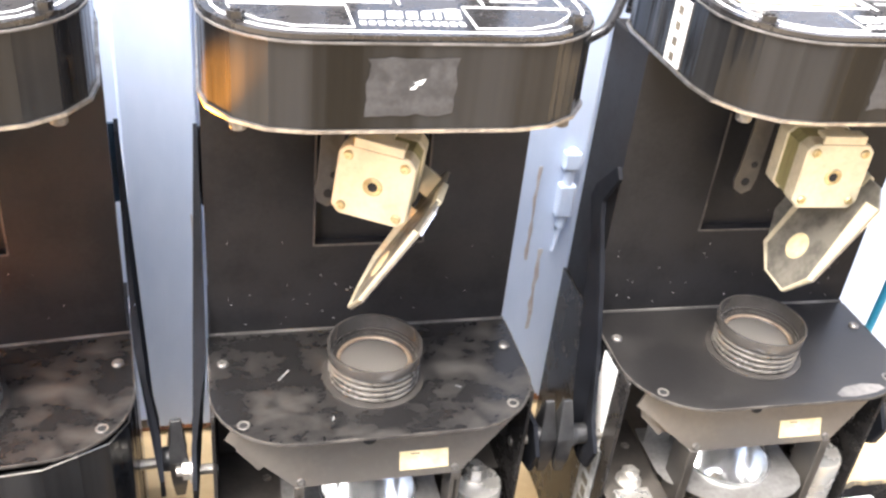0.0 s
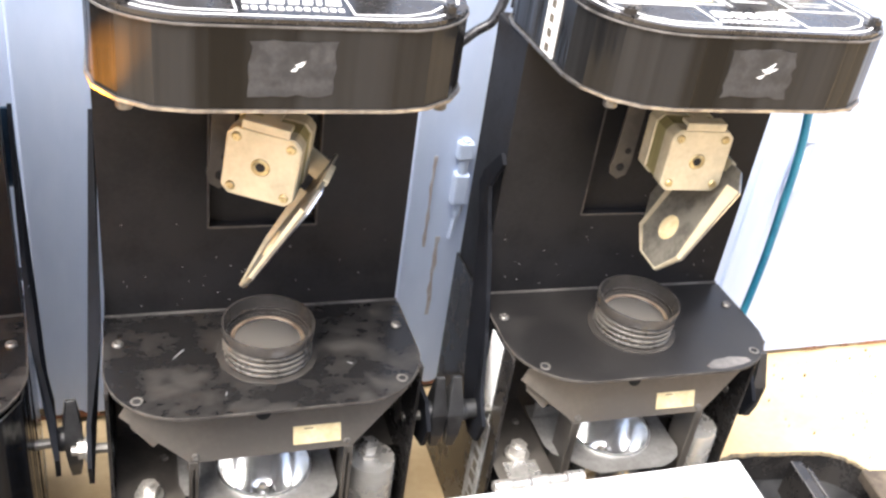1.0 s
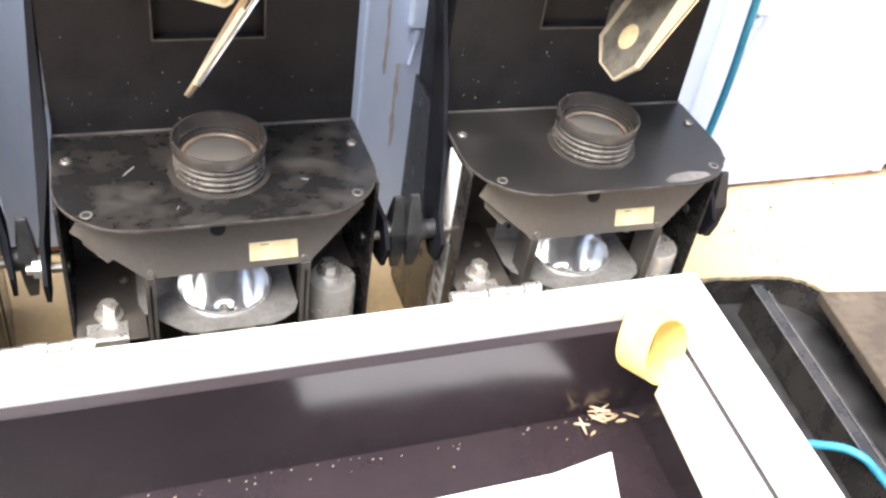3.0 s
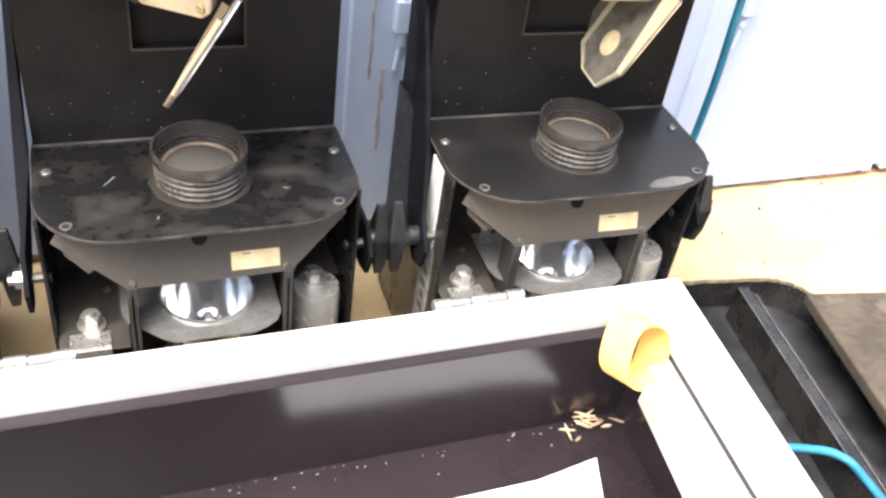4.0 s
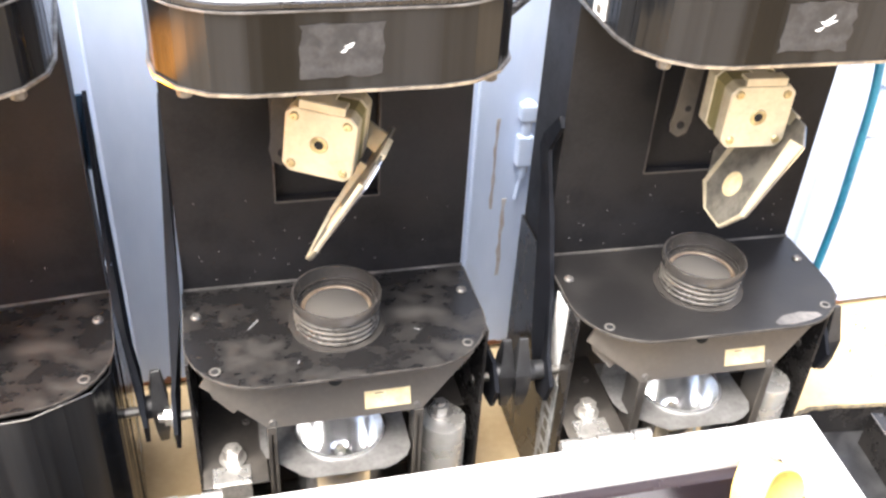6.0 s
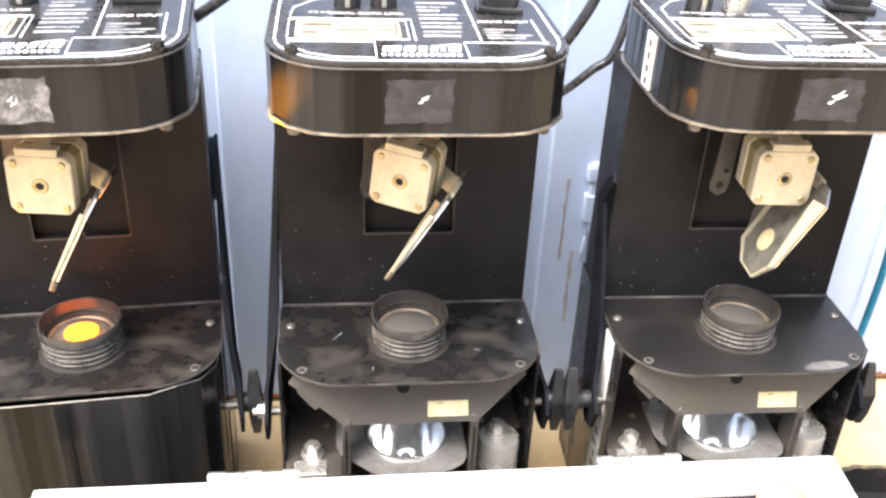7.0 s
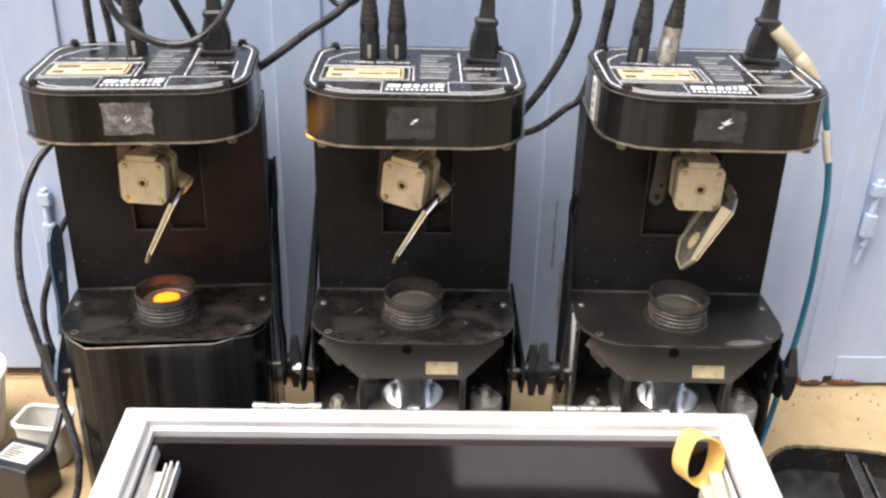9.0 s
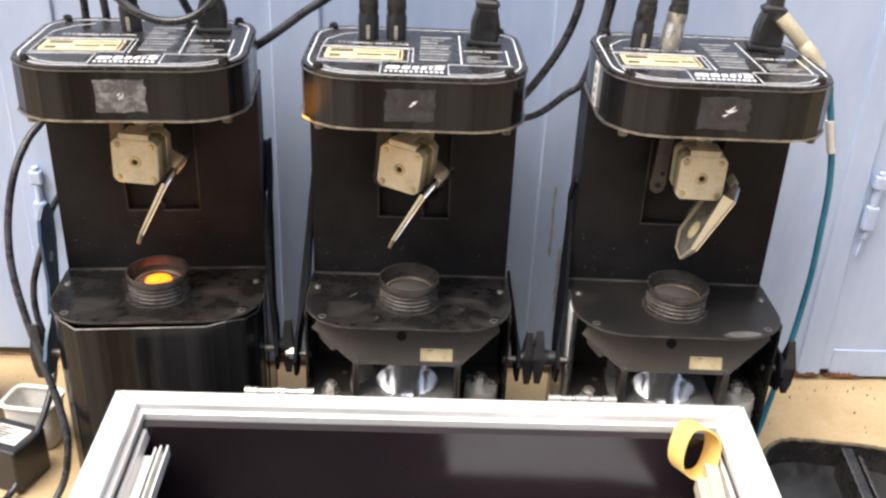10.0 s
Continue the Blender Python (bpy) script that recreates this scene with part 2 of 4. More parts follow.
def writing(body, size, x, y, z, parent, material, name="lettering", m=None):
    cu = bpy.data.curves.new(name, "FONT")
    cu.body, cu.size, cu.extrude = body, size, 0.00015
    cu.materials.append(material)
    tmp = bpy.data.objects.new(name, cu)
    me = bpy.data.meshes.new_from_object(tmp)
    bpy.data.objects.remove(tmp)
    me.transform(m if m else Matrix.Translation((x, y, z)))
    ob = new(name, me)
    ob.parent = parent
    return ob


def screw(name, at, r, h, material, parent, turn=None, slot=True):
    """A screw with a domed head and a cross slot, its axis along z or turned."""
    bm = bmesh.new()
    m = Matrix.Translation(at) @ (turn if turn else Matrix())
    lathe(bm, [(0, -0.001), (r, -0.001), (r, h * 0.5), (r * 0.75, h), (r * 0.28, h), (r * 0.22, h * 0.6), (0, h * 0.6)], m, 14)
    return part(name, bm, material, parent, smooth=True)


def hexbolt(name, at, r, h, parent, turn=None, stud=0.008):
    bm = bmesh.new()
    m = Matrix.Translation(at) @ (turn if turn else Matrix())
    lathe(bm, [(0, 0), (r * 1.35, 0), (r * 1.35, 0.0015), (0, 0.0015)], m, 20)
    hx = [(r * math.cos(radians(60 * i)), r * math.sin(radians(60 * i))) for i in range(6)]
    prism(bm, hx, 0.0015, h, m)
    lathe(bm, [(0, h), (r * 0.55, h), (r * 0.5, h + stud), (0, h + stud)], m, 14)
    return part(name, bm, ZINC, parent)
ARM = surface("dark_yoke_paint", (0.006, 0.0066, 0.0085), (0.011, 0.012, 0.015), 0.55, 0, 30, 300, bump=0.03, gloss=0.08)
# Paler black that carries painted edge highlights.
RECESS = surface("black_edge_highlight", (0.03, 0.027, 0.025), (0.075, 0.068, 0.06), 0.5, 0, 40, 300, bump=0.0, gloss=0.2)
RIB = surface("pale_barrel_rib", (0.085, 0.078, 0.068), (0.15, 0.137, 0.117), 0.24, 0.3, 60, 300, bump=0.02)
PLATE = surface("tarnished_mirror_plate", (0.20, 0.185, 0.15), (0.12, 0.11, 0.09), 0.4, 0.3, 60, 300, bump=0.04)
RING = surface("brown_lens_ring", (0.16, 0.115, 0.075), (0.26, 0.20, 0.14), 0.35, 0.3, 60, 300, bump=0.02)
CAN = surface("bright_aluminium_can", (0.62, 0.60, 0.55), (0.50, 0.48, 0.43), 0.18, 0.65, 40, 200, bump=0.02, rough2=0.3)
GREYLAB = surface("grey_worn_label", (0.30, 0.30, 0.29), (0.18, 0.18, 0.175), 0.5, 0, 90, 400, bump=0.0)
SAWDUST = surface("pale_sawdust", (0.60, 0.52, 0.42), (0.48, 0.40, 0.31), 0.85, 0, 90, 400, bump=0.2)
GRIT = surface("rusty_grit", (0.20, 0.13, 0.07), (0.11, 0.08, 0.05), 0.9, 0, 90, 400, bump=0.2)
WARMALU = surface("warm_aluminium", (0.66, 0.595, 0.465), (0.56, 0.50, 0.38), 0.3, 0.22, 14, 180, (0.35, 0.7), 0.05, 0.5)


# ---- the scanners ----
def scanner(place, label, open_base=True, lit=False, swing=0.0, tilt=(0.0, 0.0), foot=0.0, knobs=(True, True), strip=False, arm_paint=None, raised=(True, True), smeared=False, reach=0.0):
    """A mirror scanner standing on its base: base, lens plate, back, head, motor and mirror."""
    s = thing("stage_scanner", place, label, "stage light", "scanners in a row")
    lo = -foot
    front, back, half, rear = -0.0185, 0.155, 0.1, 0.150

    # head
    bm = bmesh.new()
    prism(bm, rounded(-half + 0.001, half - 0.001, front, back, 0.05, 0.036, 4), 0.4025, 0.4462)
    head = part("head_shell", bm, FOLDED, s, "glossy black folded steel head")
    bm = bmesh.new()
    prism(bm, rounded(-half - 0.0005, half + 0.0005, front - 0.001, back + 0.001, 0.05, 0.036, 4), 0.4012, 0.4030)
    part("head_lip", bm, BARE, head, "worn bare steel edge")
    bm = bmesh.new()
    prism(bm, rounded(-half + 0.002, half - 0.002, front + 0.001, back - 0.001, 0.049, 0.035, 8), 0.4462, 0.4485)
    panel = part("control_panel", bm, BLACK, s, "black connector panel with white print")
    zt = 0.4485
    # Pale ribbon painted for the shine on the rounded upper rim.
    bm = bmesh.new()
    ribbon(bm, [(x, y) for x, y in rounded(-half + 0.0008, half - 0.0008, front - 0.0002, back, 0.05, 0.036, 8)], 0.0010, 0.4447, 0.4457, True)
    part("head_rim", bm, SEAM, head, "pale line painted as the upper rim's highlight")
    bm = bmesh.new()
    ribbon(bm, rounded(-half + 0.007, half - 0.007, front + 0.006, back - 0.010, 0.044, 0.03, 6), 0.0013, zt - 0.0003, zt + 0.0003, True)
    part("border_line", bm, PRINT, panel)
    # inner frame of the print: a front band with the name block, a rear band with the sockets
    bm = bmesh.new()
    inner = [(-0.029, -0.007), (-0.056, -0.006), (-0.071, 0.001), (-0.083, 0.015), (-0.085, 0.024), (-0.029, 0.024)]
    ribbon(bm, inner, 0.0011, zt - 0.0003, zt + 0.0003, True)
    part("panel_frame_line", bm, PRINT, panel)
    bm = bmesh.new()
    ribbon(bm, [(-x, y) for x, y in inner], 0.0011, zt - 0.0003, zt + 0.0003, True)
    part("panel_frame_line", bm, PRINT, panel)
    bm = bmesh.new()
    ribbon(bm, [(-0.085, 0.029), (-0.085, 0.072), (-0.006, 0.072), (-0.006, 0.029)], 0.0011, zt - 0.0003, zt + 0.0003, True)
    part("panel_frame_line", bm, PRINT, panel)
    for line in ([(-0.002, 0.026), (-0.002, 0.074), (-0.085, 0.0755), (-0.083, 0.1), (-0.07, 0.12), (-0.052, 0.13)], [(0.041, 0.026), (0.041, 0.128)], [(0.083, 0.027), (0.083, 0.076)]):
        bm = bmesh.new()
        ribbon(bm, line, 0.0011, zt - 0.0003, zt + 0.0003)
        part("panel_frame_line", bm, PRINT, panel)
    bm = bmesh.new()
    box(bm, -0.080, -0.011, 0.034, 0.067, zt - 0.0004, zt + 0.0004)
    cl = part("type_label", bm, CREAM, panel, "cream printed type label")
    for x0, x1, y0, y1 in ((-0.076, -0.056, 0.055, 0.063), (-0.052, -0.03, 0.045, 0.050), (-0.028, -0.016, 0.046, 0.0515), (-0.076, -0.066, 0.038, 0.046), (-0.05, -0.02, 0.058, 0.0597), (-0.0145, -0.0125, 0.037, 0.064)):
        bm = bmesh.new()
        box(bm, x0, x1, y0, y1, zt, zt + 0.0007)
        part("label_bar", bm, MARKS, cl)
    # name block: plain slanted shapes over a row of bars
    x = -0.025
    for w in (0.0115, 0.0072, 0.0052, 0.0048, 0.0026, 0.0078):
        bm = bmesh.new()
        prism(bm, [(x, 0.0060), (x + w, 0.0060), (x + w + 0.0012, 0.0148), (x + 0.0012, 0.0148)], zt - 0.0003, zt + 0.0004)
        part("name_block", bm, PRINT, panel)
        x += w + 0.0021
    bm = bmesh.new()
    prism(bm, [(0.008, 0.0166), (0.027, 0.0184), (0.022, 0.0202), (0.017, 0.0184)], zt - 0.0003, zt + 0.0004)
    part("name_sweep", bm, PRINT, panel)
    x = -0.0255
    while x < 0.024:
        bm = bmesh.new()
        box(bm, x, x + 0.0027, -0.0035, 0.0008, zt - 0.0003, zt + 0.0004)
        part("name_bar", bm, PRINT, panel)
        x += 0.0043
    # small print as bars
    rng = random.Random(5)
    bars = [(0.004, 0.02 + rng.random() * 0.014, 0.036 + 0.0098 * k, 0.036 + 0.0098 * k + (0.0018 if k % 2 else 0.0034)) for k in range(9)]
    bars += [(0.046, 0.056 + rng.random() * 0.024, 0.033 + 0.0062 * k, 0.0347 + 0.0062 * k) for k in range(4)]
    bars += [(x0, x0 + 0.0026, 0.088, 0.0915) for x0 in (-0.072, -0.068, -0.064, -0.060)]
    for x0, x1, y0, y1 in bars:
        bm = bmesh.new()
        box(bm, x0, x1, y0, y1, zt - 0.0003, zt + 0.0003)
        part("print_bar", bm, FAINT, panel)
    writing("SERIAL DATA LINK", 0.0062, -0.058, 0.0860, zt + 0.0001, panel, PRINT)
    writing("MAINS INPUT", 0.0060, 0.044, 0.0690, zt + 0.0001, panel, PRINT)
    for sx in (-1, 1):
        for y in (0.0023, 0.1435):
            hexbolt("panel_screw", (sx * 0.0813, y, zt - 0.0008), 0.0042, 0.005, panel, stud=0.001).data.materials[0] = BLACK
        bm = bmesh.new()
        rod(bm, 0.0042, (sx * 0.0815, 0.0, 0.4015), (sx * 0.0815, 0.0, 0.3955), 12, 0.0008)
        part("underside_screw", bm, DULL, head, smooth=True)
    for x in (-0.0495, 0.0495):
        bm = bmesh.new()
        box(bm, x - 0.0005, x + 0.0005, front + 0.0005, front + 0.0022, 0.4035, 0.4440)
        part("fold_line", bm, SEAM, head, "pale fold line")
    # square of tape residue on the front, with a torn scrap
    bm = bmesh.new()
    rng = random.Random(int(label.count("a") * 7 + lit * 3 + foot * 900))
    pts = []
    for ax, az, bx, bz in ((-0.0235, -0.0145, 0.0185, -0.0145), (0.0185, -0.0145, 0.0185, 0.0135), (0.0185, 0.0135, -0.0235, 0.0135), (-0.0235, 0.0135, -0.0235, -0.0145)):
        for i in range(7):
            t = i / 7
            pts.append((ax + (bx - ax) * t + rng.uniform(-0.0012, 0.0012), az + (bz - az) * t + rng.uniform(-0.001, 0.001)))
    turn = Matrix.Translation((0, front + 0.0002, 0.4248)) @ Matrix.Rotation(radians(90), 4, "X")
    prism(bm, pts, 0.0, 0.0006, turn)
    patch = part("tape_residue", bm, PALEGLUE if lit else RESIDUE, head, "grey patch of dried tape glue")
    bm = bmesh.new()
    for k in range(3):
        a = rng.uniform(0.3, 1.4)
        cx, cz, w = -0.001 + rng.uniform(-0.0035, 0.0035), rng.uniform(-0.0035, 0.0035), rng.uniform(0.002, 0.0036) * (1.7 if strip else 1.0)
        prism(bm, [(cx + w * math.cos(a + b) * q, cz + w * math.sin(a + b) * q) for b, q in ((0, 1), (1.3, 0.2), (2.6, 0.8), (3.6, 0.3), (5.0, 0.2))], 0.0005, 0.0009 + 0.0001 * k, turn)
    part("torn_scrap", bm, PRINT, patch, "torn white scrap")

    # back column with its motor recess
    bm = bmesh.new()
    box(bm, -half + 0.001, half - 0.001, 0.0965, rear, lo, 0.4005, 0.002)
    part("back_column", bm, MATT, s)
    bm = bmesh.new()
    rx0, rx1, rz = -0.0335, 0.0375, 0.2715
    ring = [(-half, 0.0), (half, 0.0), (half, 0.4005), (rx1, 0.4005), (rx1, rz), (rx0, rz), (rx0, 0.4005), (-half, 0.4005)]
    turn = Matrix.Translation((0, 0.0885, 0)) @ Matrix.Rotation(radians(90), 4, "X")
    prism(bm, [(x, z + (lo if z == 0 else 0)) for x, z in ring], -0.0095, 0.0, turn)
    part("front_panel", bm, MATT, s, "matt black panel with a motor recess")
    # Thin strips painted paler for the highlight round the recess.
    bm = bmesh.new()
    for x0, x1, z0, z1 in ((rx0 - 0.0007, rx0 + 0.0006, rz, 0.36), (rx0, rx1, rz - 0.0006, rz + 0.0007), (rx1 - 0.0006, rx1 + 0.0007, rz, 0.36)):
        box(bm, x0, x1, 0.0879, 0.0888, z0, z1)
    part("recess_edge", bm, RECESS, s)
    # tiny chips and dust specks low on the panel
    bm = bmesh.new()
    for k in range(26):
        x, z, q = rng.uniform(-0.09, 0.09), Z0 + 0.006 + abs(rng.gauss(0, 0.035)), rng.uniform(0.0002, 0.0006)
        a = rng.uniform(0, 3)
        prism(bm, [(x + q * math.cos(a), z + q * math.sin(a)), (x + q * 0.6 * math.cos(a + 1.7), z + q * math.sin(a + 1.7)), (x + q * 1.6 * math.cos(a + 3.3), z + q * math.sin(a + 3.3))], 0.0, 0.0003, turn)
    tagged(part("dust_speck", bm, FAINT, s, "tiny pale dust specks"), kind="stuff")
    for sx in (-1, 1):
        bm = bmesh.new()
        box(bm, sx * half - 0.0012, sx * half + 0.0012, 0.012 if open_base else 0.06, rear, lo, Z0 - 0.002, 0.0005)
        part("side_plate", bm, BLACK, s)

    # lens plate
    bm = bmesh.new()
    prism(bm, rounded(-half - 0.001, half + 0.001, front, 0.0885, 0.05, 0.0, 9), Z0 - 0.0016, Z0)
    plate = part("lens_plate", bm, SMEARED if smeared else DUSTY, s, "black steel lens plate smeared with dust")
    bm = bmesh.new()
    box(bm, -half - 0.001, half + 0.001, 0.0870, 0.0884, Z0, Z0 + 0.0012)
    part("bend_line", bm, SEAM, plate)
    # Ribbon along the plate edge, painted paler as its thin highlight.
    bm = bmesh.new()
    ol = rounded(-half - 0.0015, half + 0.0015, front - 0.0005, 0.0885, 0.05, 0.0, 9)
    ol = [p for p in ol if p[1] < 0.0884]
    ol = [(half + 0.0012, 0.085)] + sorted([p for p in ol if p[0] > 0], key=lambda p: -p[1]) + sorted([p for p in ol if p[0] <= 0], key=lambda p: p[1]) + [(-half - 0.0012, 0.085)]
    ribbon(bm, ol, 0.0008, Z0 - 0.0015, Z0 + 0.0002)
    part("plate_edge", bm, RECESS, plate, "paler edge painted as a thin highlight")
    for sx in (-1, 1):
        screw("plate_screw", (sx * 0.0927, 0.057, Z0), 0.0036, 0.0022, DULL, plate)
        bm = bmesh.new()
        lathe(bm, [(0.0022, 0.0001), (0.0036, 0.0001), (0.0039, 0.0005), (0.0036, 0.0008), (0.0024, 0.0006)], Matrix.Translation((sx * 0.0825, 0.0, Z0)), 16)
        part("hole_rim", bm, DULL, plate)
        bm = bmesh.new()
        lathe(bm, [(0, 0.0002), (0.0026, 0.0003), (0.0026, 0.0001), (0, 0.0001)], Matrix.Translation((sx * 0.0825, 0.0, Z0)), 16)
        part("screw_hole", bm, DARK, plate)
    if strip:
        bm = bmesh.new()
        prism(bm, [(0.036, -0.0125), (0.045, -0.0065), (0.060, -0.004), (0.072, -0.0065), (0.074, -0.0105), (0.064, -0.014), (0.048, -0.0165), (0.038, -0.0158)], Z0 - 0.0002, Z0 + 0.0002)
        part("worn_patch", bm, SEAM, plate, "pale patch of worn paint")
    elif smeared and open_base:
        for x, y, a, ln in ((-0.056, 0.0425, 0.9, 0.006), (0.052, 0.02, -0.5, 0.002), (-0.03, 0.0, 1.2, 0.0018)):
            bm = bmesh.new()
            prism(bm, [(-ln, -0.0002), (ln, -0.0003), (ln, 0.0003), (-ln, 0.0001)], Z0 - 0.0002, Z0 + 0.0002, Matrix.Translation((x, y, 0)) @ Matrix.Rotation(a, 4, "Z"))
            part("scratch", bm, FAINT, plate)
    # ribbed lens barrel, open at the top
    c = Matrix.Translation((0, 0.0368, Z0))
    bm = bmesh.new()
    prof = [(0.0325, 0.0), (0.0325, 0.0008), (0.0266, 0.0012), (0.0266, 0.0178), (0.0292, 0.0184), (0.0298, 0.0190), (0.0300, 0.0256), (0.0296, 0.0265), (0.0284, 0.0262), (0.0276, 0.020), (0.0262, 0.0130), (0.0225, 0.0120), (0.021, 0.0098), (0.021, 0.0)]
    lathe(bm, prof, c, 40)
    barrel = part("lens_barrel", bm, BARREL, s, "ribbed black lens barrel", True)
    for k in range(4):
        z = 0.0016 + 0.0042 * k
        bm = bmesh.new()
        lathe(bm, [(0.0262, z), (0.0282, z + 0.0004), (0.0289, z + 0.0013), (0.0289, z + 0.0019), (0.0282, z + 0.0028), (0.0262, z + 0.0032)], c, 40)
        part("barrel_rib", bm, RIB, barrel, "paler rib", True)
    bm = bmesh.new()
    lathe(bm, [(0.0232, 0.0124), (0.0238, 0.0132), (0.0222, 0.0136), (0.0212, 0.0128)], c, 36)
    part("retaining_ring", bm, RING, barrel, "brown retaining ring round the lens", True)
    bm = bmesh.new()
    lathe(bm, [(0.0, 0.0145), (0.012, 0.0137), (0.0215, 0.0115), (0.0215, 0.0090), (0.0, 0.0090)], c, 32)
    part("lens", bm, LENS, barrel, "dusty glass lens", True)
    bm = bmesh.new()
    lathe(bm, [(0, 0.0155), (0.0125, 0.0151), (0.0125, 0.0143), (0, 0.0143)] if lit else [(0, 0.004), (0.022, 0.004), (0.022, 0.003), (0, 0.003)], c, 24)
    part("lamp_aperture" if lit else "aperture", bm, ORANGE if lit else INSIDE, barrel, "glowing orange light" if lit else "")
    if lit:
        lamp = new("scanner_beam", bpy.data.lights.new("scanner_beam", "AREA"))
        lamp.data.shape, lamp.data.size, lamp.data.spread = "DISK", 0.022, radians(36)
        lamp.data.energy, lamp.data.color = 0.09, (1.0, 0.30, 0.02)
        lamp.matrix_world = place @ Matrix.Translation((0, 0.0368, Z0 + 0.0163)) @ Matrix.Rotation(math.pi, 4, "X")

        # Spot added beside the mirror in place of the lamp light it reflects.
        thrown = new("added_mirror_beam", bpy.data.lights.new("added_mirror_beam", "SPOT"))
        thrown.data.energy, thrown.data.color = 15.0, (1.0, 0.36, 0.02)
        thrown.data.spot_size, thrown.data.spot_blend, thrown.data.shadow_soft_size = radians(11.5), 0.7, 0.004
        thrown.matrix_world = look((-0.214, 0.030, 0.306), (-0.094, 0.009, 0.412))

    # tilt motor on its swinging bracket
    rot = Matrix.Translation((0.0, 0.045, 0.3515)) @ Matrix.Rotation(radians(swing), 4, "Z") @ Matrix.Rotation(radians(tilt[0]), 4, "Y") @ Matrix.Translation((0, -0.0105, 0))
    bm = bmesh.new()
    rod(bm, 0.010, (0, 0.045, 0.4010), (0, 0.045, 0.3945), 20)
    rod(bm, 0.004, (0, 0.045, 0.393), (0, 0.045, 0.375), 12)
    part("pan_shaft", bm, ZINC, s)
    bm = bmesh.new()
    box(bm, -0.0135, 0.0135, -0.0175, -0.0095, 0.0240, 0.0266, 0.0006, rot)
    box(bm, -0.0135, 0.0135, -0.0190, -0.0172, 0.0213, 0.0266, 0.0005, rot)
    box(bm, -0.005, 0.005, -0.0096, 0.0225, 0.0240, 0.0262, 0.0004, rot)
    box(bm, -0.0135, 0.0135, 0.0205, 0.0225, -0.012, 0.0262, 0.0005, rot)
    part("motor_bracket", bm, CAST, s, "cream zinc angle bracket", False)
    face = Matrix.Rotation(radians(90), 4, "X")
    w, ch = 0.0212, 0.0045
    octo = [(w, -w + ch), (w, w - ch), (w - ch, w), (-w + ch, w), (-w, w - ch), (-w, -w + ch), (-w + ch, -w), (w - ch, -w)]
    bm = bmesh.new()
    prism(bm, octo, 0.0065, 0.0185, rot @ face)
    bmesh.ops.bevel(bm, geom=list(bm.edges), offset=0.0008, segments=1, affect="EDGES")
    motor = part("motor_front_cap", bm, CAST, s, "pale cast motor end cap")
    bm = bmesh.new()
    core = [(x * 0.96, y * 0.96) for x, y in octo]
    prism(bm, core, -0.0065, 0.0065, rot @ face)
    part("motor_core", bm, OLIVE, s, "olive laminated motor core")
    bm = bmesh.new()
    prism(bm, octo, -0.0185, -0.0065, rot @ face)
    bmesh.ops.bevel(bm, geom=list(bm.edges), offset=0.0008, segments=1, affect="EDGES")
    part("motor_rear_cap", bm, CAST, s)
    for sx in (-1, 1):
        for sz in (-1, 1):
            screw("motor_screw", (0, 0, 0), 0.0027, 0.0016, BRASS, motor, rot @ Matrix.Translation((sx * 0.0155, -0.0185, sz * 0.0155)) @ face)
    bm = bmesh.new()
    lathe(bm, [(0.0028, -0.004), (0.0028, 0.0004), (0.0048, 0.0008), (0.0055, 0.0002), (0.0055, -0.001)], rot @ Matrix.Translation((0, -0.0185, 0)) @ face, 20)
    part("bearing_ring", bm, BRASS, motor, smooth=True)
    bm = bmesh.new()
    lathe(bm, [(0, 0.0003), (0.0033, 0.0003), (0.0033, -0.001), (0, -0.001)], rot @ Matrix.Translation((0, -0.0186, 0)) @ face, 16)
    part("bearing_hole", bm, DARK, motor)
    bm = bmesh.new()
    rod(bm, 0.0025, rot @ Vector((0, 0.018, 0)), rot @ Vector((0, 0.032, 0)), 12)
    rod(bm, 0.0085, rot @ Vector((0, 0.0225, 0)), rot @ Vector((0, 0.0255, 0)), 24, 0.0005)
    part("tilt_shaft", bm, ZINC, s)
    # slotted stop lever hanging beside the motor
    bm = bmesh.new()
    m = Matrix.Translation((-0.006, 0.060, 0)) @ Matrix.Rotation(radians(90), 4, "X")
    prism(bm, [(-0.026, 0.402), (-0.030, 0.335), (-0.0315, 0.328), (-0.030, 0.321), (-0.024, 0.317), (-0.018, 0.320), (-0.016, 0.328), (-0.014, 0.402)], 0.0, 0.0014, m)
    lever = part("stop_lever", bm, INSIDE, s, "grey slotted stop lever")
    for x, z, q in ((-0.0235, 0.326, 0.0028), (-0.0205, 0.338, 0.0022)):
        bm = bmesh.new()
        lathe(bm, [(0, 0.0014), (q, 0.0014), (q, 0.0018), (0, 0.0018)], m @ Matrix.Translation((x, z, 0)), 14)
        part("lever_hole", bm, DARK, lever)
    # mirror: a clipped plate held by a folded holder on the shaft
    mt = rot @ Matrix.Rotation(radians(tilt[1]), 4, "Y")
    bm = bmesh.new()
    arm_turn = mt @ Matrix.Translation((0, 0.029, 0)) @ face
    prism(bm, [(-0.007, 0.008), (0.006, 0.008), (0.004, -0.0335), (-0.012, -0.0335)], -0.0008, 0.0008, arm_turn)
    holder = part("mirror_holder", bm, CAST, s, "cream folded mirror holder")
    bm = bmesh.new()
    hexa = [(-0.058, -0.030), (-0.076, -0.018), (-0.076, 0.006), (-0.064, 0.024), (-0.045, 0.040), (0.0, 0.040), (0.010, 0.030), (0.010, -0.018), (0.0, -0.030)]
    prism(bm, hexa, -0.0345, -0.0328, mt)
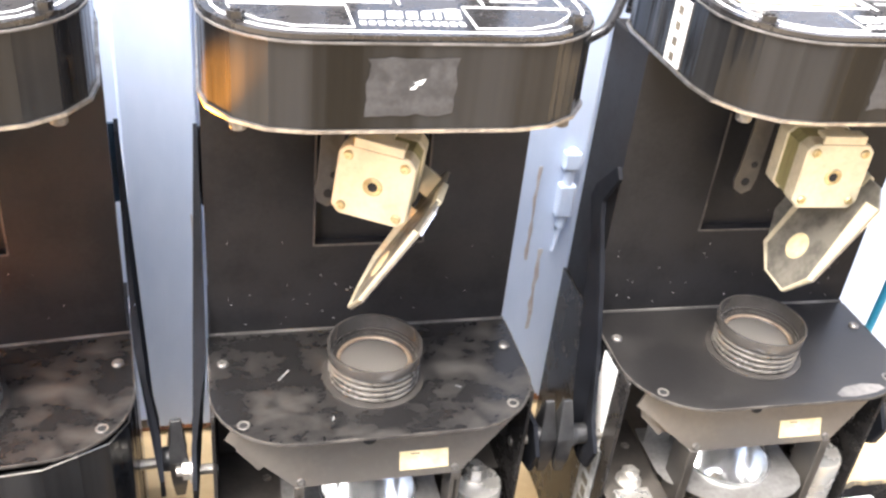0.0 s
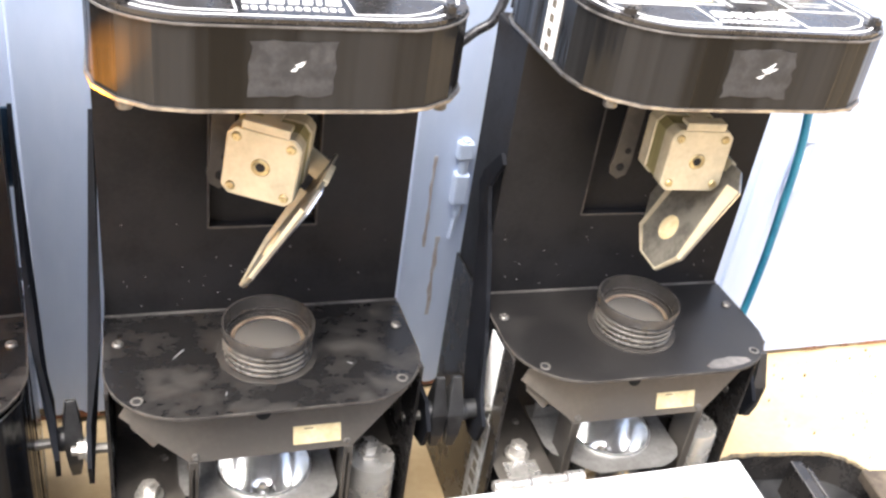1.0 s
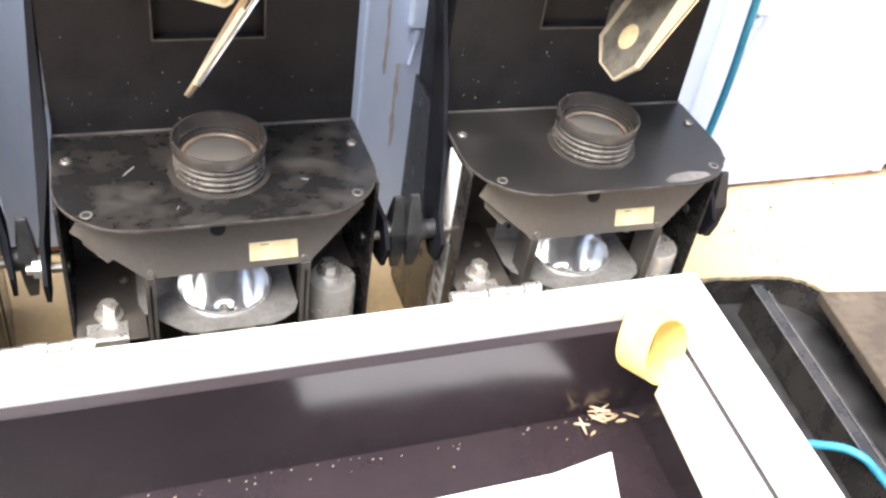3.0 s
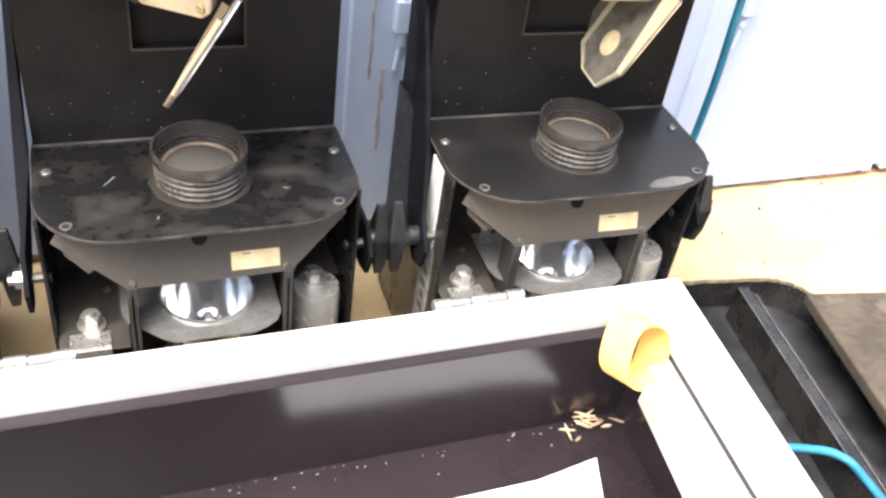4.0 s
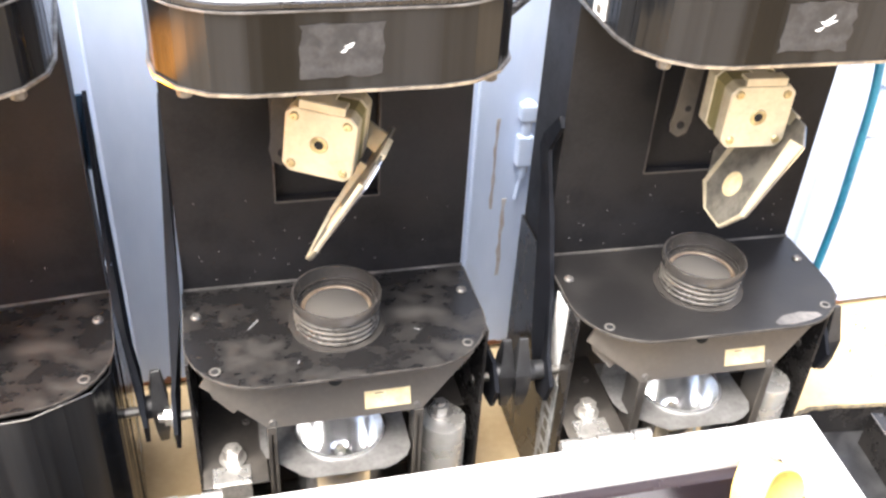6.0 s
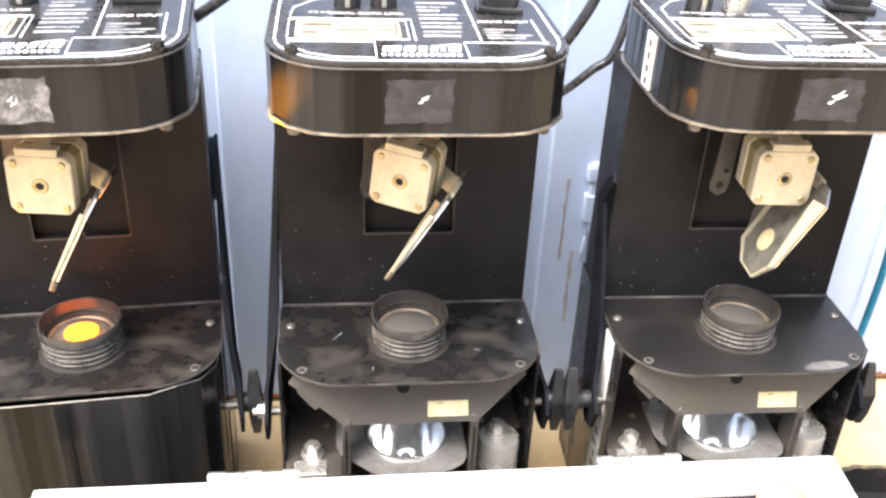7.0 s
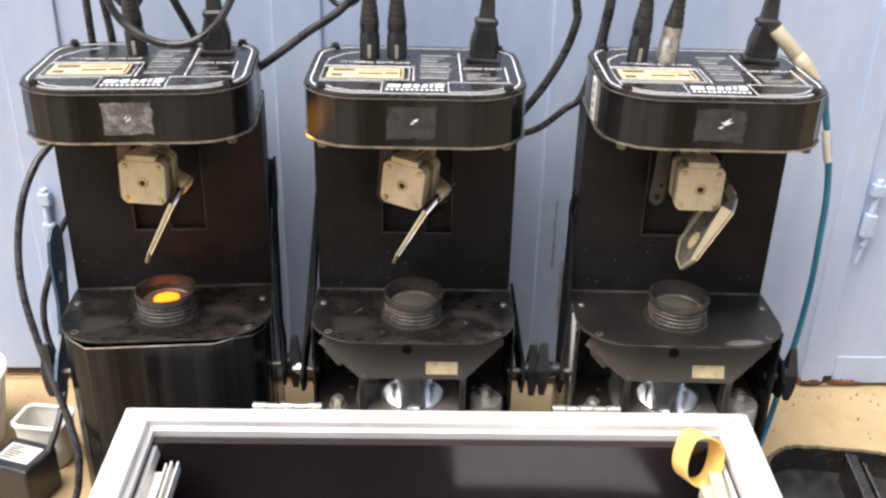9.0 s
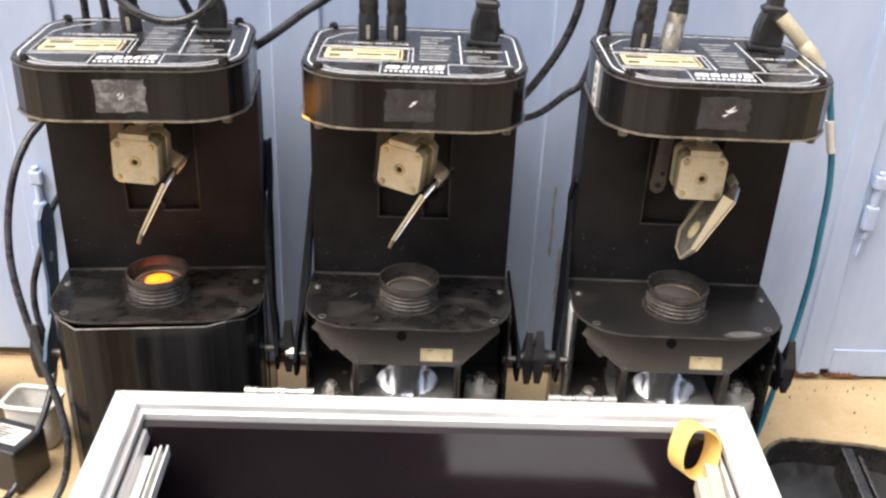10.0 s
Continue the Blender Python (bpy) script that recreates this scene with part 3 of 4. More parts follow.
    part("mirror_plate", bm, PLATE, holder, "tarnished mirror backing plate")
    bm = bmesh.new()
    lathe(bm, [(0, -0.0329), (0.009, -0.0329), (0.009, -0.0324), (0, -0.0324)], mt @ Matrix.Translation((-0.050, 0.000, 0)), 20)
    part("glue_pad", bm, CREAM, holder, "round glue pad")
    # folded lips round the back of the plate, deepest beside the shaft
    for (ax, ay, ah), (bx, by, bh) in (((-0.058, -0.030, 0.0016 + 0.0020 * strip), (0.0, -0.030, 0.0028 + 0.0085 * strip)), ((-0.076, -0.018, 0.0016), (-0.058, -0.030, 0.0016 + 0.0020 * strip)), ((-0.076, 0.006, 0.0016), (-0.076, -0.018, 0.0016)), ((-0.064, 0.024, 0.003), (-0.076, 0.006, 0.0016)), ((-0.020, 0.024, 0.005), (-0.064, 0.024, 0.003))):
        bm = bmesh.new()
        d = (Vector((bx - ax, by - ay, 0))).normalized()
        nn = Vector((-d.y, d.x, 0)) * 0.0009
        lo4 = [Vector((ax, ay, -0.0330)), Vector((bx, by, -0.0330))]
        hi4 = [Vector((ax, ay, -0.0330 + ah)), Vector((bx, by, -0.0330 + bh))]
        va = [bm.verts.new(mt @ q) for q in (lo4[0], lo4[1], hi4[1], hi4[0])]
        vb = [bm.verts.new(mt @ (q + nn)) for q in (lo4[0], lo4[1], hi4[1], hi4[0])]
        bm.faces.new(va)
        bm.faces.new(vb[::-1])
        for q in range(4):
            bm.faces.new((va[q], vb[q], vb[(q + 1) % 4], va[(q + 1) % 4]))
        part("lip", bm, CAST, holder, "cream folded lip")
    bm = bmesh.new()
    box(bm, 0.003, 0.0112, -0.007, 0.014, -0.0362, -0.0325, 0.0006, mt)
    part("mirror_clip", bm, CAST, holder, "cream edge clip")
    bm = bmesh.new()
    prism(bm, [(-0.033 + (x + 0.033) * 0.985, 0.003 + (y - 0.003) * 0.985) for x, y in hexa], -0.0356, -0.0346, mt)
    part("mirror", bm, MIRROR, s, "clipped six-sided silver mirror")

    # base
    if open_base:
        bm = bmesh.new()
        m = Matrix.Translation((0, 0.014, Z0 - 0.002)) @ Matrix.Rotation(radians(90 - 19.5), 4, "X")
        prism(bm, [(-0.083, 0.0), (-0.0935, -0.0165), (-0.052, -0.0520), (0.052, -0.0520), (0.0905, -0.0150), (0.083, 0.0)], 0.0, 0.0012, m)
        baffle = part("heat_baffle", bm, BAFFLE, s, "brown-black bent heat baffle")
        bm = bmesh.new()
        box(bm, 0.013, 0.0445, -0.047, -0.0345, 0.0013, 0.0018, m=m)
        part("baffle_label", bm, CREAM, baffle, "blank cream sticker")
        bm = bmesh.new()
        box(bm, 0.020, 0.026, -0.0365, -0.0358, 0.0018, 0.0021, m=m)
        part("sticker_bar", bm, MARKS, baffle)
        bm = bmesh.new()
        lathe(bm, [(0, 0.0012), (0.005, 0.0012), (0.005, 0.0017), (0, 0.0017)], m @ Matrix.Translation((-0.006, -0.0225, 0)), 18)
        part("baffle_hole", bm, DARK, baffle)
        bm = bmesh.new()
        prism(bm, [(-0.088, -0.014), (-0.087, -0.027), (-0.079, -0.0355), (-0.074, -0.041), (-0.070, -0.0385), (-0.066, -0.0405), (-0.07, -0.02), (-0.082, -0.012)], -0.006, -0.0048, m)
        part("baffle_flap", bm, BAFFLE, baffle)
        for sx in (-1, 1):
            screw("baffle_screw", (0, 0, 0), 0.0026, 0.0016, DULL, baffle, m @ Matrix.Translation((sx * 0.049, -0.0485, 0.0012)))
            bm = bmesh.new()
            box(bm, sx * 0.050 - 0.0032, sx * 0.050 + 0.0032, -0.0055, -0.0035, lo, Z0 - 0.050, 0.0005)
            box(bm, sx * 0.050 - 0.0006, sx * 0.050 + 0.0006, -0.0055, 0.02, lo, Z0 - 0.056, 0.0)
            part("front_post", bm, INSIDE, s)
            # decks beside the lamp house
            bm = bmesh.new()
            y0 = -0.004 if sx < 0 else 0.044
            box(bm, min(sx * 0.054, sx * 0.0985), max(sx * 0.054, sx * 0.0985), y0, 0.083, Z0 - 0.103, Z0 - 0.1015, 0.0004)
            part("deck", bm, INSIDE, s)
            screw("deck_screw", (sx * 0.066, 0.055, Z0 - 0.1015), 0.003, 0.002, DULL, s)
            bm = bmesh.new()
            y = 0.0475 if sx < 0 else 0.066
            box(bm, min(sx * 0.036, sx * 0.056), max(sx * 0.036, sx * 0.056), y, y + 0.0015, Z0 - 0.0915, Z0 - 0.062, 0.0004)
            lb = part("lamp_bracket", bm, GREYP, s)
            for bz in (0.070, 0.079):
                bm = bmesh.new()
                lathe(bm, [(0, 0), (0.0022, 0), (0.0022, 0.0004), (0, 0.0004)], Matrix.Translation((sx * 0.046, y, Z0 - bz)) @ face, 12)
                part("bracket_hole", bm, DARK, lb)
        bm = bmesh.new()
        box(bm, -0.0975, 0.0975, 0.083, 0.0865, lo, Z0 - 0.002)
        part("rear_lining", bm, INSIDE, s)
        bm = bmesh.new()
        hexp = [(-0.058, 0.012), (-0.028, -0.016), (0.03, -0.016), (0.047, -0.004), (0.047, 0.062), (-0.058, 0.062)]
        # plate with a round hole, as a ring fan
        seg = 36
        hole = [(0.0315 * math.cos(2 * math.pi * i / seg), 0.029 + 0.0315 * math.sin(2 * math.pi * i / seg)) for i in range(seg)]
        outer = []
        for i in range(seg):
            a = 2 * math.pi * i / seg
            d = Vector((math.cos(a), math.sin(a)))
            best = 1.0
            for k in range(len(hexp)):
                p, q = Vector(hexp[k]) - Vector((0, 0.029)), Vector(hexp[(k + 1) % len(hexp)]) - Vector((0, 0.029))
                e = q - p
                den = d.x * e.y - d.y * e.x
                if abs(den) > 1e-9:
                    t = (p.x * e.y - p.y * e.x) / den
                    u = (p.x * d.y - p.y * d.x) / den
                    if t > 0 and -1e-6 <= u <= 1 + 1e-6:
                        best = min(best, t)
            outer.append((d.x * best, 0.029 + d.y * best))
        for z in (Z0 - 0.0925, Z0 - 0.0915):
            a = [bm.verts.new((*p, z)) for p in hole]
            b = [bm.verts.new((*p, z)) for p in outer]
            for i in range(seg):
                bm.faces.new((a[i], a[(i + 1) % seg], b[(i + 1) % seg], b[i]))
        lampp = part("reflector_plate", bm, GREYP, s, "grey sheet reflector mount")
        bm = bmesh.new()
        c = Matrix.Translation((0, 0.029, Z0 - 0.0915))
        lathe(bm, [(0.0335, 0.0), (0.0335, 0.0018), (0.031, 0.0022), (0.0298, 0.0), (0.0290, -0.006), (0.0276, -0.012), (0.0256, -0.018), (0.0230, -0.024), (0.0196, -0.030), (0.015, -0.0355), (0.009, -0.0395), (0.007, -0.040), (0.007, -0.05), (0.0325, -0.05), (0.0325, 0.0)], c, 48)
        part("lamp_reflector", bm, SATIN, s, "polished round lamp reflector", True)
        bm = bmesh.new()
        lathe(bm, [(0, -0.0405), (0.0045, -0.0405), (0.0045, -0.024), (0.0035, -0.0215), (0, -0.020)], c, 16)
        part("bulb", bm, GLASS, s, "small clear halogen capsule", True)
        hexbolt("deck_bolt", (0.0755, 0.031, Z0 - 0.0925), 0.007, 0.0085, s, stud=0.0025)
        bm = bmesh.new()
        lathe(bm, [(0, -0.09), (0.0175, -0.09), (0.0175, -0.002), (0.0165, 0.0), (0, 0.0)], Matrix.Translation((0.0765, 0.0245, Z0 - 0.0925)), 28)
        part("capacitor", bm, CAN, s, "bare aluminium capacitor can", True)
        hexbolt("deck_bolt", (-0.0775, 0.020, Z0 - 0.1005), 0.007, 0.0095, s, stud=0.003)
        bm = bmesh.new()
        box(bm, -0.092, -0.066, -0.0035, 0.012, Z0 - 0.1013, Z0 - 0.0995, 0.0004)
        box(bm, -0.092, -0.066, -0.0055, -0.0037, Z0 - 0.118, Z0 - 0.0995, 0.0004)
        part("earth_tab", bm, ZINC, s, "bright bent earthing tab")
        bm = bmesh.new()
        box(bm, -0.0975, 0.0975, -0.003, 0.083, lo, lo + 0.004)
        part("base_tray", bm, INSIDE, s)
    else:
        # bent cover with a lifted, wavy upper edge
        bm = bmesh.new()
        ol = rounded(-half, half, front, 0.12, 0.05, 0.0, 4)
        k = len(ol)
        lo_ring = [bm.verts.new((x, y, lo)) for x, y in ol]
        hi_ring = [bm.verts.new((x * 1.005, y - (0.0015 if y < 0 else 0), Z0 - 0.0058 + 0.0030 * math.sin(1.7 * i))) for i, (x, y) in enumerate(ol)]
        rim_line = [v.co.copy() for v in hi_ring[k - 5:] + hi_ring[:5]]
        in_ring = [bm.verts.new((v.co.x * 0.985, v.co.y + (0.0025 if v.co.y < 0.06 else -0.001), v.co.z - 0.0005)) for v in hi_ring]
        lo_in = [bm.verts.new((v.co.x * 0.985, v.co.y + (0.0025 if v.co.y < 0.06 else -0.001), lo)) for v in lo_ring]
        for a, b in ((lo_ring, hi_ring), (hi_ring, in_ring), (in_ring, lo_in), (lo_in, lo_ring)):
            for i in range(k):
                bm.faces.new((a[i], a[(i + 1) % k], b[(i + 1) % k], b[i]))
        cover = part("base_cover", bm, FOLDED, s, "glossy black folded base cover, sprung open at the top")
        bm = bmesh.new()
        sweep(bm, [v + Vector((0, -0.0003, 0.0003)) for v in rim_line], 0.0005, 6)
        part("cover_edge", bm, BARE, cover)
        bm = bmesh.new()
        box(bm, -0.0018, 0.0018, -0.0192, -0.0182, 0.128, 0.131)
        part("scratch", bm, BARE, cover)

    # yoke: two arms, a bar behind, wing knobs
    paint = arm_paint or NAVY
    for i, sx in enumerate((-1, 1)):
        bm = bmesh.new()
        arm = [(0.012, -0.062), (0.02, -0.083), (0.036, -0.088), (0.052, -0.078), (0.058, -0.05), (0.084, 0.0), (0.110, 0.034), (0.168, 0.072), (0.168, 0.115), (0.155, 0.112), (0.108, 0.066), (0.066, 0.004), (0.028, -0.04)]
        if not raised[i]:
            arm = [(0.012, -0.062), (0.02, -0.083), (0.036, -0.088), (0.06, -0.086), (0.162, -0.07), (0.162, -0.03), (0.150, -0.028), (0.05, -0.045), (0.025, -0.045)]
        elif lit and sx < 0:
            arm = [(0.012, -0.062), (0.02, -0.083), (0.036, -0.088), (0.052, -0.078), (0.066, -0.05), (0.090, -0.01), (0.101, 0.03), (0.103, 0.060), (0.094, 0.073), (0.076, 0.076), (0.062, 0.068), (0.056, 0.05), (0.058, 0.0), (0.048, -0.03), (0.026, -0.045)]
        elif strip:
            arm = [(0.012, -0.062), (0.02, -0.083), (0.036, -0.088), (0.052, -0.078), (0.062, -0.05), (0.080, 0.0), (0.100, 0.045), (0.117, 0.080), (0.112, 0.092), (0.086, 0.118), (0.080, 0.112), (0.098, 0.086), (0.094, 0.074), (0.076, 0.040), (0.052, -0.010), (0.026, -0.044)]
        tn = Matrix.Translation((sx * 0.1125, 0, Z0)) @ Matrix(((0, 0, 1, 0), (1, 0, 0, 0), (0, 1, 0, 0), (0, 0, 0, 1)))
        prism(bm, arm, -0.0015, 0.0015, tn)
        for v in bm.verts:
            k = max(0.0, min(1.0, (v.co.z - Z0 + 0.045) / 0.05))
            if lit and sx < 0:
                break
            v.co.x -= sx * 0.0085 * k * k * (3 - 2 * k)
        a = part("yoke_arm", bm, ARM if lit and sx > 0 else paint, s, "dark painted flat steel arm")
        if not open_base:
            bm = bmesh.new()
            for sd in (-1, 1):
                lathe(bm, [(0, 0.0), (0.0055, 0.0), (0.0055, 0.0004), (0, 0.0004)], Matrix.Translation((sx * (0.1125 if lit and sx < 0 else 0.104) + sd * 0.0015, 0.076 if lit and sx < 0 else 0.088, Z0 + 0.022)) @ Matrix.Rotation(radians(90 * sd), 4, "Y"), 18)
            part("arm_hole", bm, BLUE if not open_base else DARK, a)
        bm = bmesh.new()
        rod(bm, 0.0035, (sx * 0.098, 0.032, Z0 - 0.064), (sx * 0.118, 0.032, Z0 - 0.064), 12)
        part("pivot_bolt", bm, DULL, s)
        if knobs[i]:
            out = reach if sx < 0 else 0.0
            kn = Matrix.Translation((sx * (0.114 + out), 0.032, Z0 - 0.062)) @ Matrix.Rotation(radians(90 * sx), 4, "Y")
            bm = bmesh.new()
            if out:
                rod(bm, 0.0072, (sx * 0.1135, 0.032, Z0 - 0.062), (sx * (0.1145 + out), 0.032, Z0 - 0.062), 18)
            lathe(bm, [(0, 0), (0.0075, 0), (0.0082, 0.001), (0.0082, 0.009), (0.007, 0.011), (0, 0.011)], kn, 20)
            knob = part("wing_knob", bm, PLASTIC, s, "black plastic wing knob", True)
            bm = bmesh.new()
            side = [(0.0, 0.0075), (0.011, 0.006), (0.028, 0.002), (0.029, -0.002), (0.0, -0.0085), (-0.019, -0.007), (-0.031, -0.004), (-0.031, 0.000), (-0.011, 0.0065)]
            m = Matrix.Translation((sx * (0.1235 + out), 0.0, 0.0)) @ Matrix(((0, 0, 1, 0), (0, 1, 0, 0.032), (1, 0, 0, Z0 - 0.060), (0, 0, 0, 1))) @ Matrix.Rotation(radians(4), 4, "Z")
            prism(bm, side, -0.005, 0.005, m)
            for v in bm.verts:
                far = abs(v.co.z - (Z0 - 0.06)) / 0.036
                v.co.x = sx * (0.1235 + out) + (v.co.x - sx * (0.1235 + out)) * (1.35 - 0.9 * min(far, 1))
            bmesh.ops.bevel(bm, geom=list(bm.edges), offset=0.0006, segments=1, affect="EDGES")
            part("wing", bm, PLASTIC, knob)
        else:
            hexbolt("pivot_nut", (sx * 0.114, 0.032, Z0 - 0.064), 0.0062, 0.006, s, Matrix.Rotation(radians(90 * sx), 4, "Y"), 0.004)
    if not strip:
        bm = bmesh.new()
        box(bm, -0.1025, 0.1025, 0.1655, 0.1685, Z0 + 0.054, Z0 + 0.113, 0.0005)
        part("yoke_bar", bm, paint, s)

    # white strip label along the side
    if strip:
        x = -half - 0.0013
        bm = bmesh.new()
        box(bm, x - 0.0006, x + 0.0002, 0.030, 0.052, Z0 - 0.075, Z0 - 0.006)
        part("strip_label", bm, PRINT, s, "plain white strip label")
        bm = bmesh.new()
        box(bm, x - 0.0006, x + 0.0002, 0.026, 0.050, lo + 0.01, Z0 - 0.0755)
        st = part("strip_label", bm, GREYLAB, s, "grey strip label with worn print")
        bm = bmesh.new()
        for k in range(8):
            z = lo + 0.018 + 0.0125 * k
            box(bm, x - 0.0010, x - 0.0004, 0.033, 0.043 - 0.003 * (k % 2), z, z + (0.0085 if k % 3 else 0.006))
        part("print_bar", bm, MARKS, st)
        bm = bmesh.new()
        box(bm, -half - 0.0004, -half + 0.0008, 0.050, 0.068, 0.404, 0.442)
        st = part("head_label", bm, PRINT, s, "off-white strip label")
        bm = bmesh.new()
        for k in range(4):
            z = 0.409 + 0.009 * k
            box(bm, -half - 0.0007, -half - 0.0003, 0.056, 0.062, z - 0.003, z + 0.002)
        part("print_bar", bm, MARKS, st)
    return s


scanner(pose(-0.2432, 0, 0, 0, 0, 5.03), "black mirror scanner, base cover on, lamp glowing orange", False, True, -9, (2, -64), 0.0, (True, True), smeared=True)
scanner(pose(0, 0, 0), "black mirror scanner, base cover off, dusty lens plate", True, False, -23, (6, -66), 0.0, (False, True), False, ARM, (True, False), True)
scanner(pose(0.2632, -0.0088, 0.005, 0, 0, -1.2), "black mirror scanner, base open, white strip label on its side", True, False, -3, (0, -62), 0.005, (True, True), True, ARM, (True, False), reach=0.007)


# ---- ground and doors ----
bm = bmesh.new()
n = 40
edge = [-300, -60, -12, -4] + [-2 + 4 * i / n for i in range(n + 1)] + [4, 12, 60, 300]
grid = [[bm.verts.new((x, y, 0.0016 * noise.noise(Vector((x * 3, y * 3, 0))) - 0.002 if abs(x) < 3 and abs(y) < 3 else 0)) for x in edge] for y in edge]
for r0, r1 in zip(grid, grid[1:]):
    for i in range(len(edge) - 1):
        bm.faces.new((r0[i], r0[i + 1], r1[i + 1], r1[i]))
tagged(part("ground", bm, FLOOR, smooth=True), "tan cement floor with stains and grit", "floor", kind="structure")

DOOR_Y = 0.222
rng = random.Random(21)
bm = bmesh.new()
for k in range(170):
    x, y = (rng.uniform(0.38, 1.0), rng.uniform(-0.1, 0.215)) if k % 4 else (rng.uniform(-0.62, -0.36), rng.uniform(-0.15, 0.2))
    if k % 3 == 0:
        y = 0.212 - abs(rng.gauss(0, 0.02))
    q, a = abs(rng.gauss(0, 0.00045)) + 0.0002, rng.uniform(0, 6)
    prism(bm, [(x + q * math.cos(a + i * 1.26) * rng.uniform(0.5, 1.3), y + q * math.sin(a + i * 1.26)) for i in range(5)], -0.003, 0.0006 + q * 0.35)
tagged(part("floor_grit", bm, GRIT), "dark grit and rust crumbs on the cement floor", "grit", kind="stuff")
STILES = ((-1.67, -1.61), (-1.37, -1.31), (-1.065, -1.005), (-0.76, -0.70), (-0.45, -0.385), (-0.157, -0.103), (0.145, 0.203), (0.497, 0.527), (0.81, 0.86), (1.11, 1.17), (1.41, 1.47))
wall = thing("door_1", pose(0, 0, 0), "blue painted sheet-metal folding doors, rusty at the foot", "door")
wall["kind"] = "structure"
for (a0, a1), (b0, b1) in zip(STILES, STILES[1:]):
    bm = bmesh.new()
    box(bm, a1 - 0.003, b0 + 0.003, DOOR_Y + 0.0025, DOOR_Y + 0.03, 0.012, 2.3, 0.0012)
    part("door_panel", bm, BLUE, wall)
    if a1 < 0.4:
        continue
    bm = bmesh.new()
    box(bm, a1 + 0.012, b0 - 0.012, DOOR_Y + 0.0005, DOOR_Y + 0.004, 0.004, 0.043, 0.001)
    part("bottom_rail", bm, BLUE, wall)
for x0, x1 in STILES:
    bm = bmesh.new()
    box(bm, x0, x1, DOOR_Y - 0.0015, DOOR_Y + 0.03, 0.006, 2.3, 0.002)
    part("stile", bm, BLUE, wall)
rng = random.Random(3)
bm = bmesh.new()
for k in range(150):
    x = rng.uniform(-0.65, 1.0) if k % 3 else sum(rng.choice(STILES[3:9])) / 2 + rng.gauss(0, 0.03)
    w, hh = rng.uniform(0.004, 0.022), rng.uniform(0.001, 0.004) if k % 3 else rng.uniform(0.003, 0.010)
    prism(bm, [(x + w * math.cos(a) * rng.uniform(0.5, 1), 0.004 + hh * max(0.0, math.sin(a)) * rng.uniform(0.5, 1.2)) for a in [i * math.pi / 9 for i in range(18)]], 0.0, 0.0012, Matrix.Translation((0, DOOR_Y - 0.0015 + 0.0002 * k / 150, 0)) @ Matrix.Rotation(radians(90), 4, "X"))
part("rust_flake", bm, RUST, wall, "brown rust at the foot")
rng = random.Random(8)
for x, z0, z1, w in ((0.1645, 0.165, 0.255, 0.0022), (0.1765, 0.09, 0.175, 0.0028), (0.1935, 0.20, 0.27, 0.0016), (-0.1105, 0.15, 0.22, 0.0012)):
    bm = bmesh.new()
    left = [(x - w * rng.uniform(0.2, 1.0), z0 + (z1 - z0) * i / 9) for i in range(10)]
    right = [(x + w * rng.uniform(0.2, 1.0), z0 + (z1 - z0) * i / 9) for i in range(10)]
    prism(bm, left + right[::-1], 0.0, 0.0006, Matrix.Translation((0, DOOR_Y - 0.0016, 0)) @ Matrix.Rotation(radians(90), 4, "X"))
    part("rust_streak", bm, OLDRUST, wall, "faint brown rust streak")
# Added backing; its dark colour supplies the shadow gap under the doors.
bm = bmesh.new()
box(bm, -1.9, 1.7, DOOR_Y + 0.03, DOOR_Y + 0.1, 0.0, 2.32)
tagged(part("wall_north", bm, PLASTER), "plain dark backing added behind the metal doors", "wall", kind="structure")

# Added out of view: blocks low sky light and darkens the reflections.
bm = bmesh.new()
box(bm, -1.3, 1.4, -2.75, -2.6, -0.01, 2.1)
tagged(part("unseen_wall_south", bm, PLASTER), "unseen plain grey wall added to block low sky light", "wall", kind="structure")


def door_bolt(x, z, length, lean=0.0):
    b = thing("door_bolt", pose(x, DOOR_Y - 0.0012, z, 0, lean, 0), "pale blue painted sliding door bolt on the metal door", "door bolt", "door bolts")
    bm = bmesh.new()
    rod(bm, 0.0042, (0, -0.0052, 0), (0, -0.0052, length), 12, 0.001)
    part("bolt_rod", bm, BLUE, b, smooth=True)
    for z1, h in ((0.012, 0.03), (length * 0.75, 0.016)):
        bm = bmesh.new()
        box(bm, -0.007, 0.007, -0.0105, 0.0, z1, z1 + h, 0.002)
        part("bolt_guide", bm, BLUE, b)
    bm = bmesh.new()
    rod(bm, 0.0022, (0, -0.0052, 0.002), (-0.003, -0.006, -0.022), 10)
    part("bolt_handle", bm, BLUE, b)


door_bolt(0.534, Z0 - 0.002, 0.085, 2)
door_bolt(-0.428, Z0 - 0.028, 0.085)
door_bolt(0.188, Z0 - 0.006, 0.074)

# ---- the open case in front ----
LEANING = Matrix.Translation((0, -0.066, 0.161)) @ Matrix.Rotation(radians(5), 4, "X") @ Matrix.Translation((0, 0.066, -0.161))
case = thing("flight_case", LEANING, "open dark ply case with bright aluminium edging, lid off", "case")
X0, X1, Y0, Y1, TOP = -0.264, 0.3145, -0.56, -0.066, 0.161
BOT = 0.048
bm = bmesh.new()
box(bm, X0 + 0.003, X1 - 0.003, Y1 - 0.0295, Y1 - 0.021, 0.038, TOP - 0.0165)
part("back_wall", bm, PLY, case, "glossy dark brown ply wall")
bm = bmesh.new()
box(bm, X0 + 0.003, X1 - 0.003, Y0 + 0.003, Y0 + 0.012, 0.038, TOP - 0.004)
part("front_wall", bm, PLY, case)
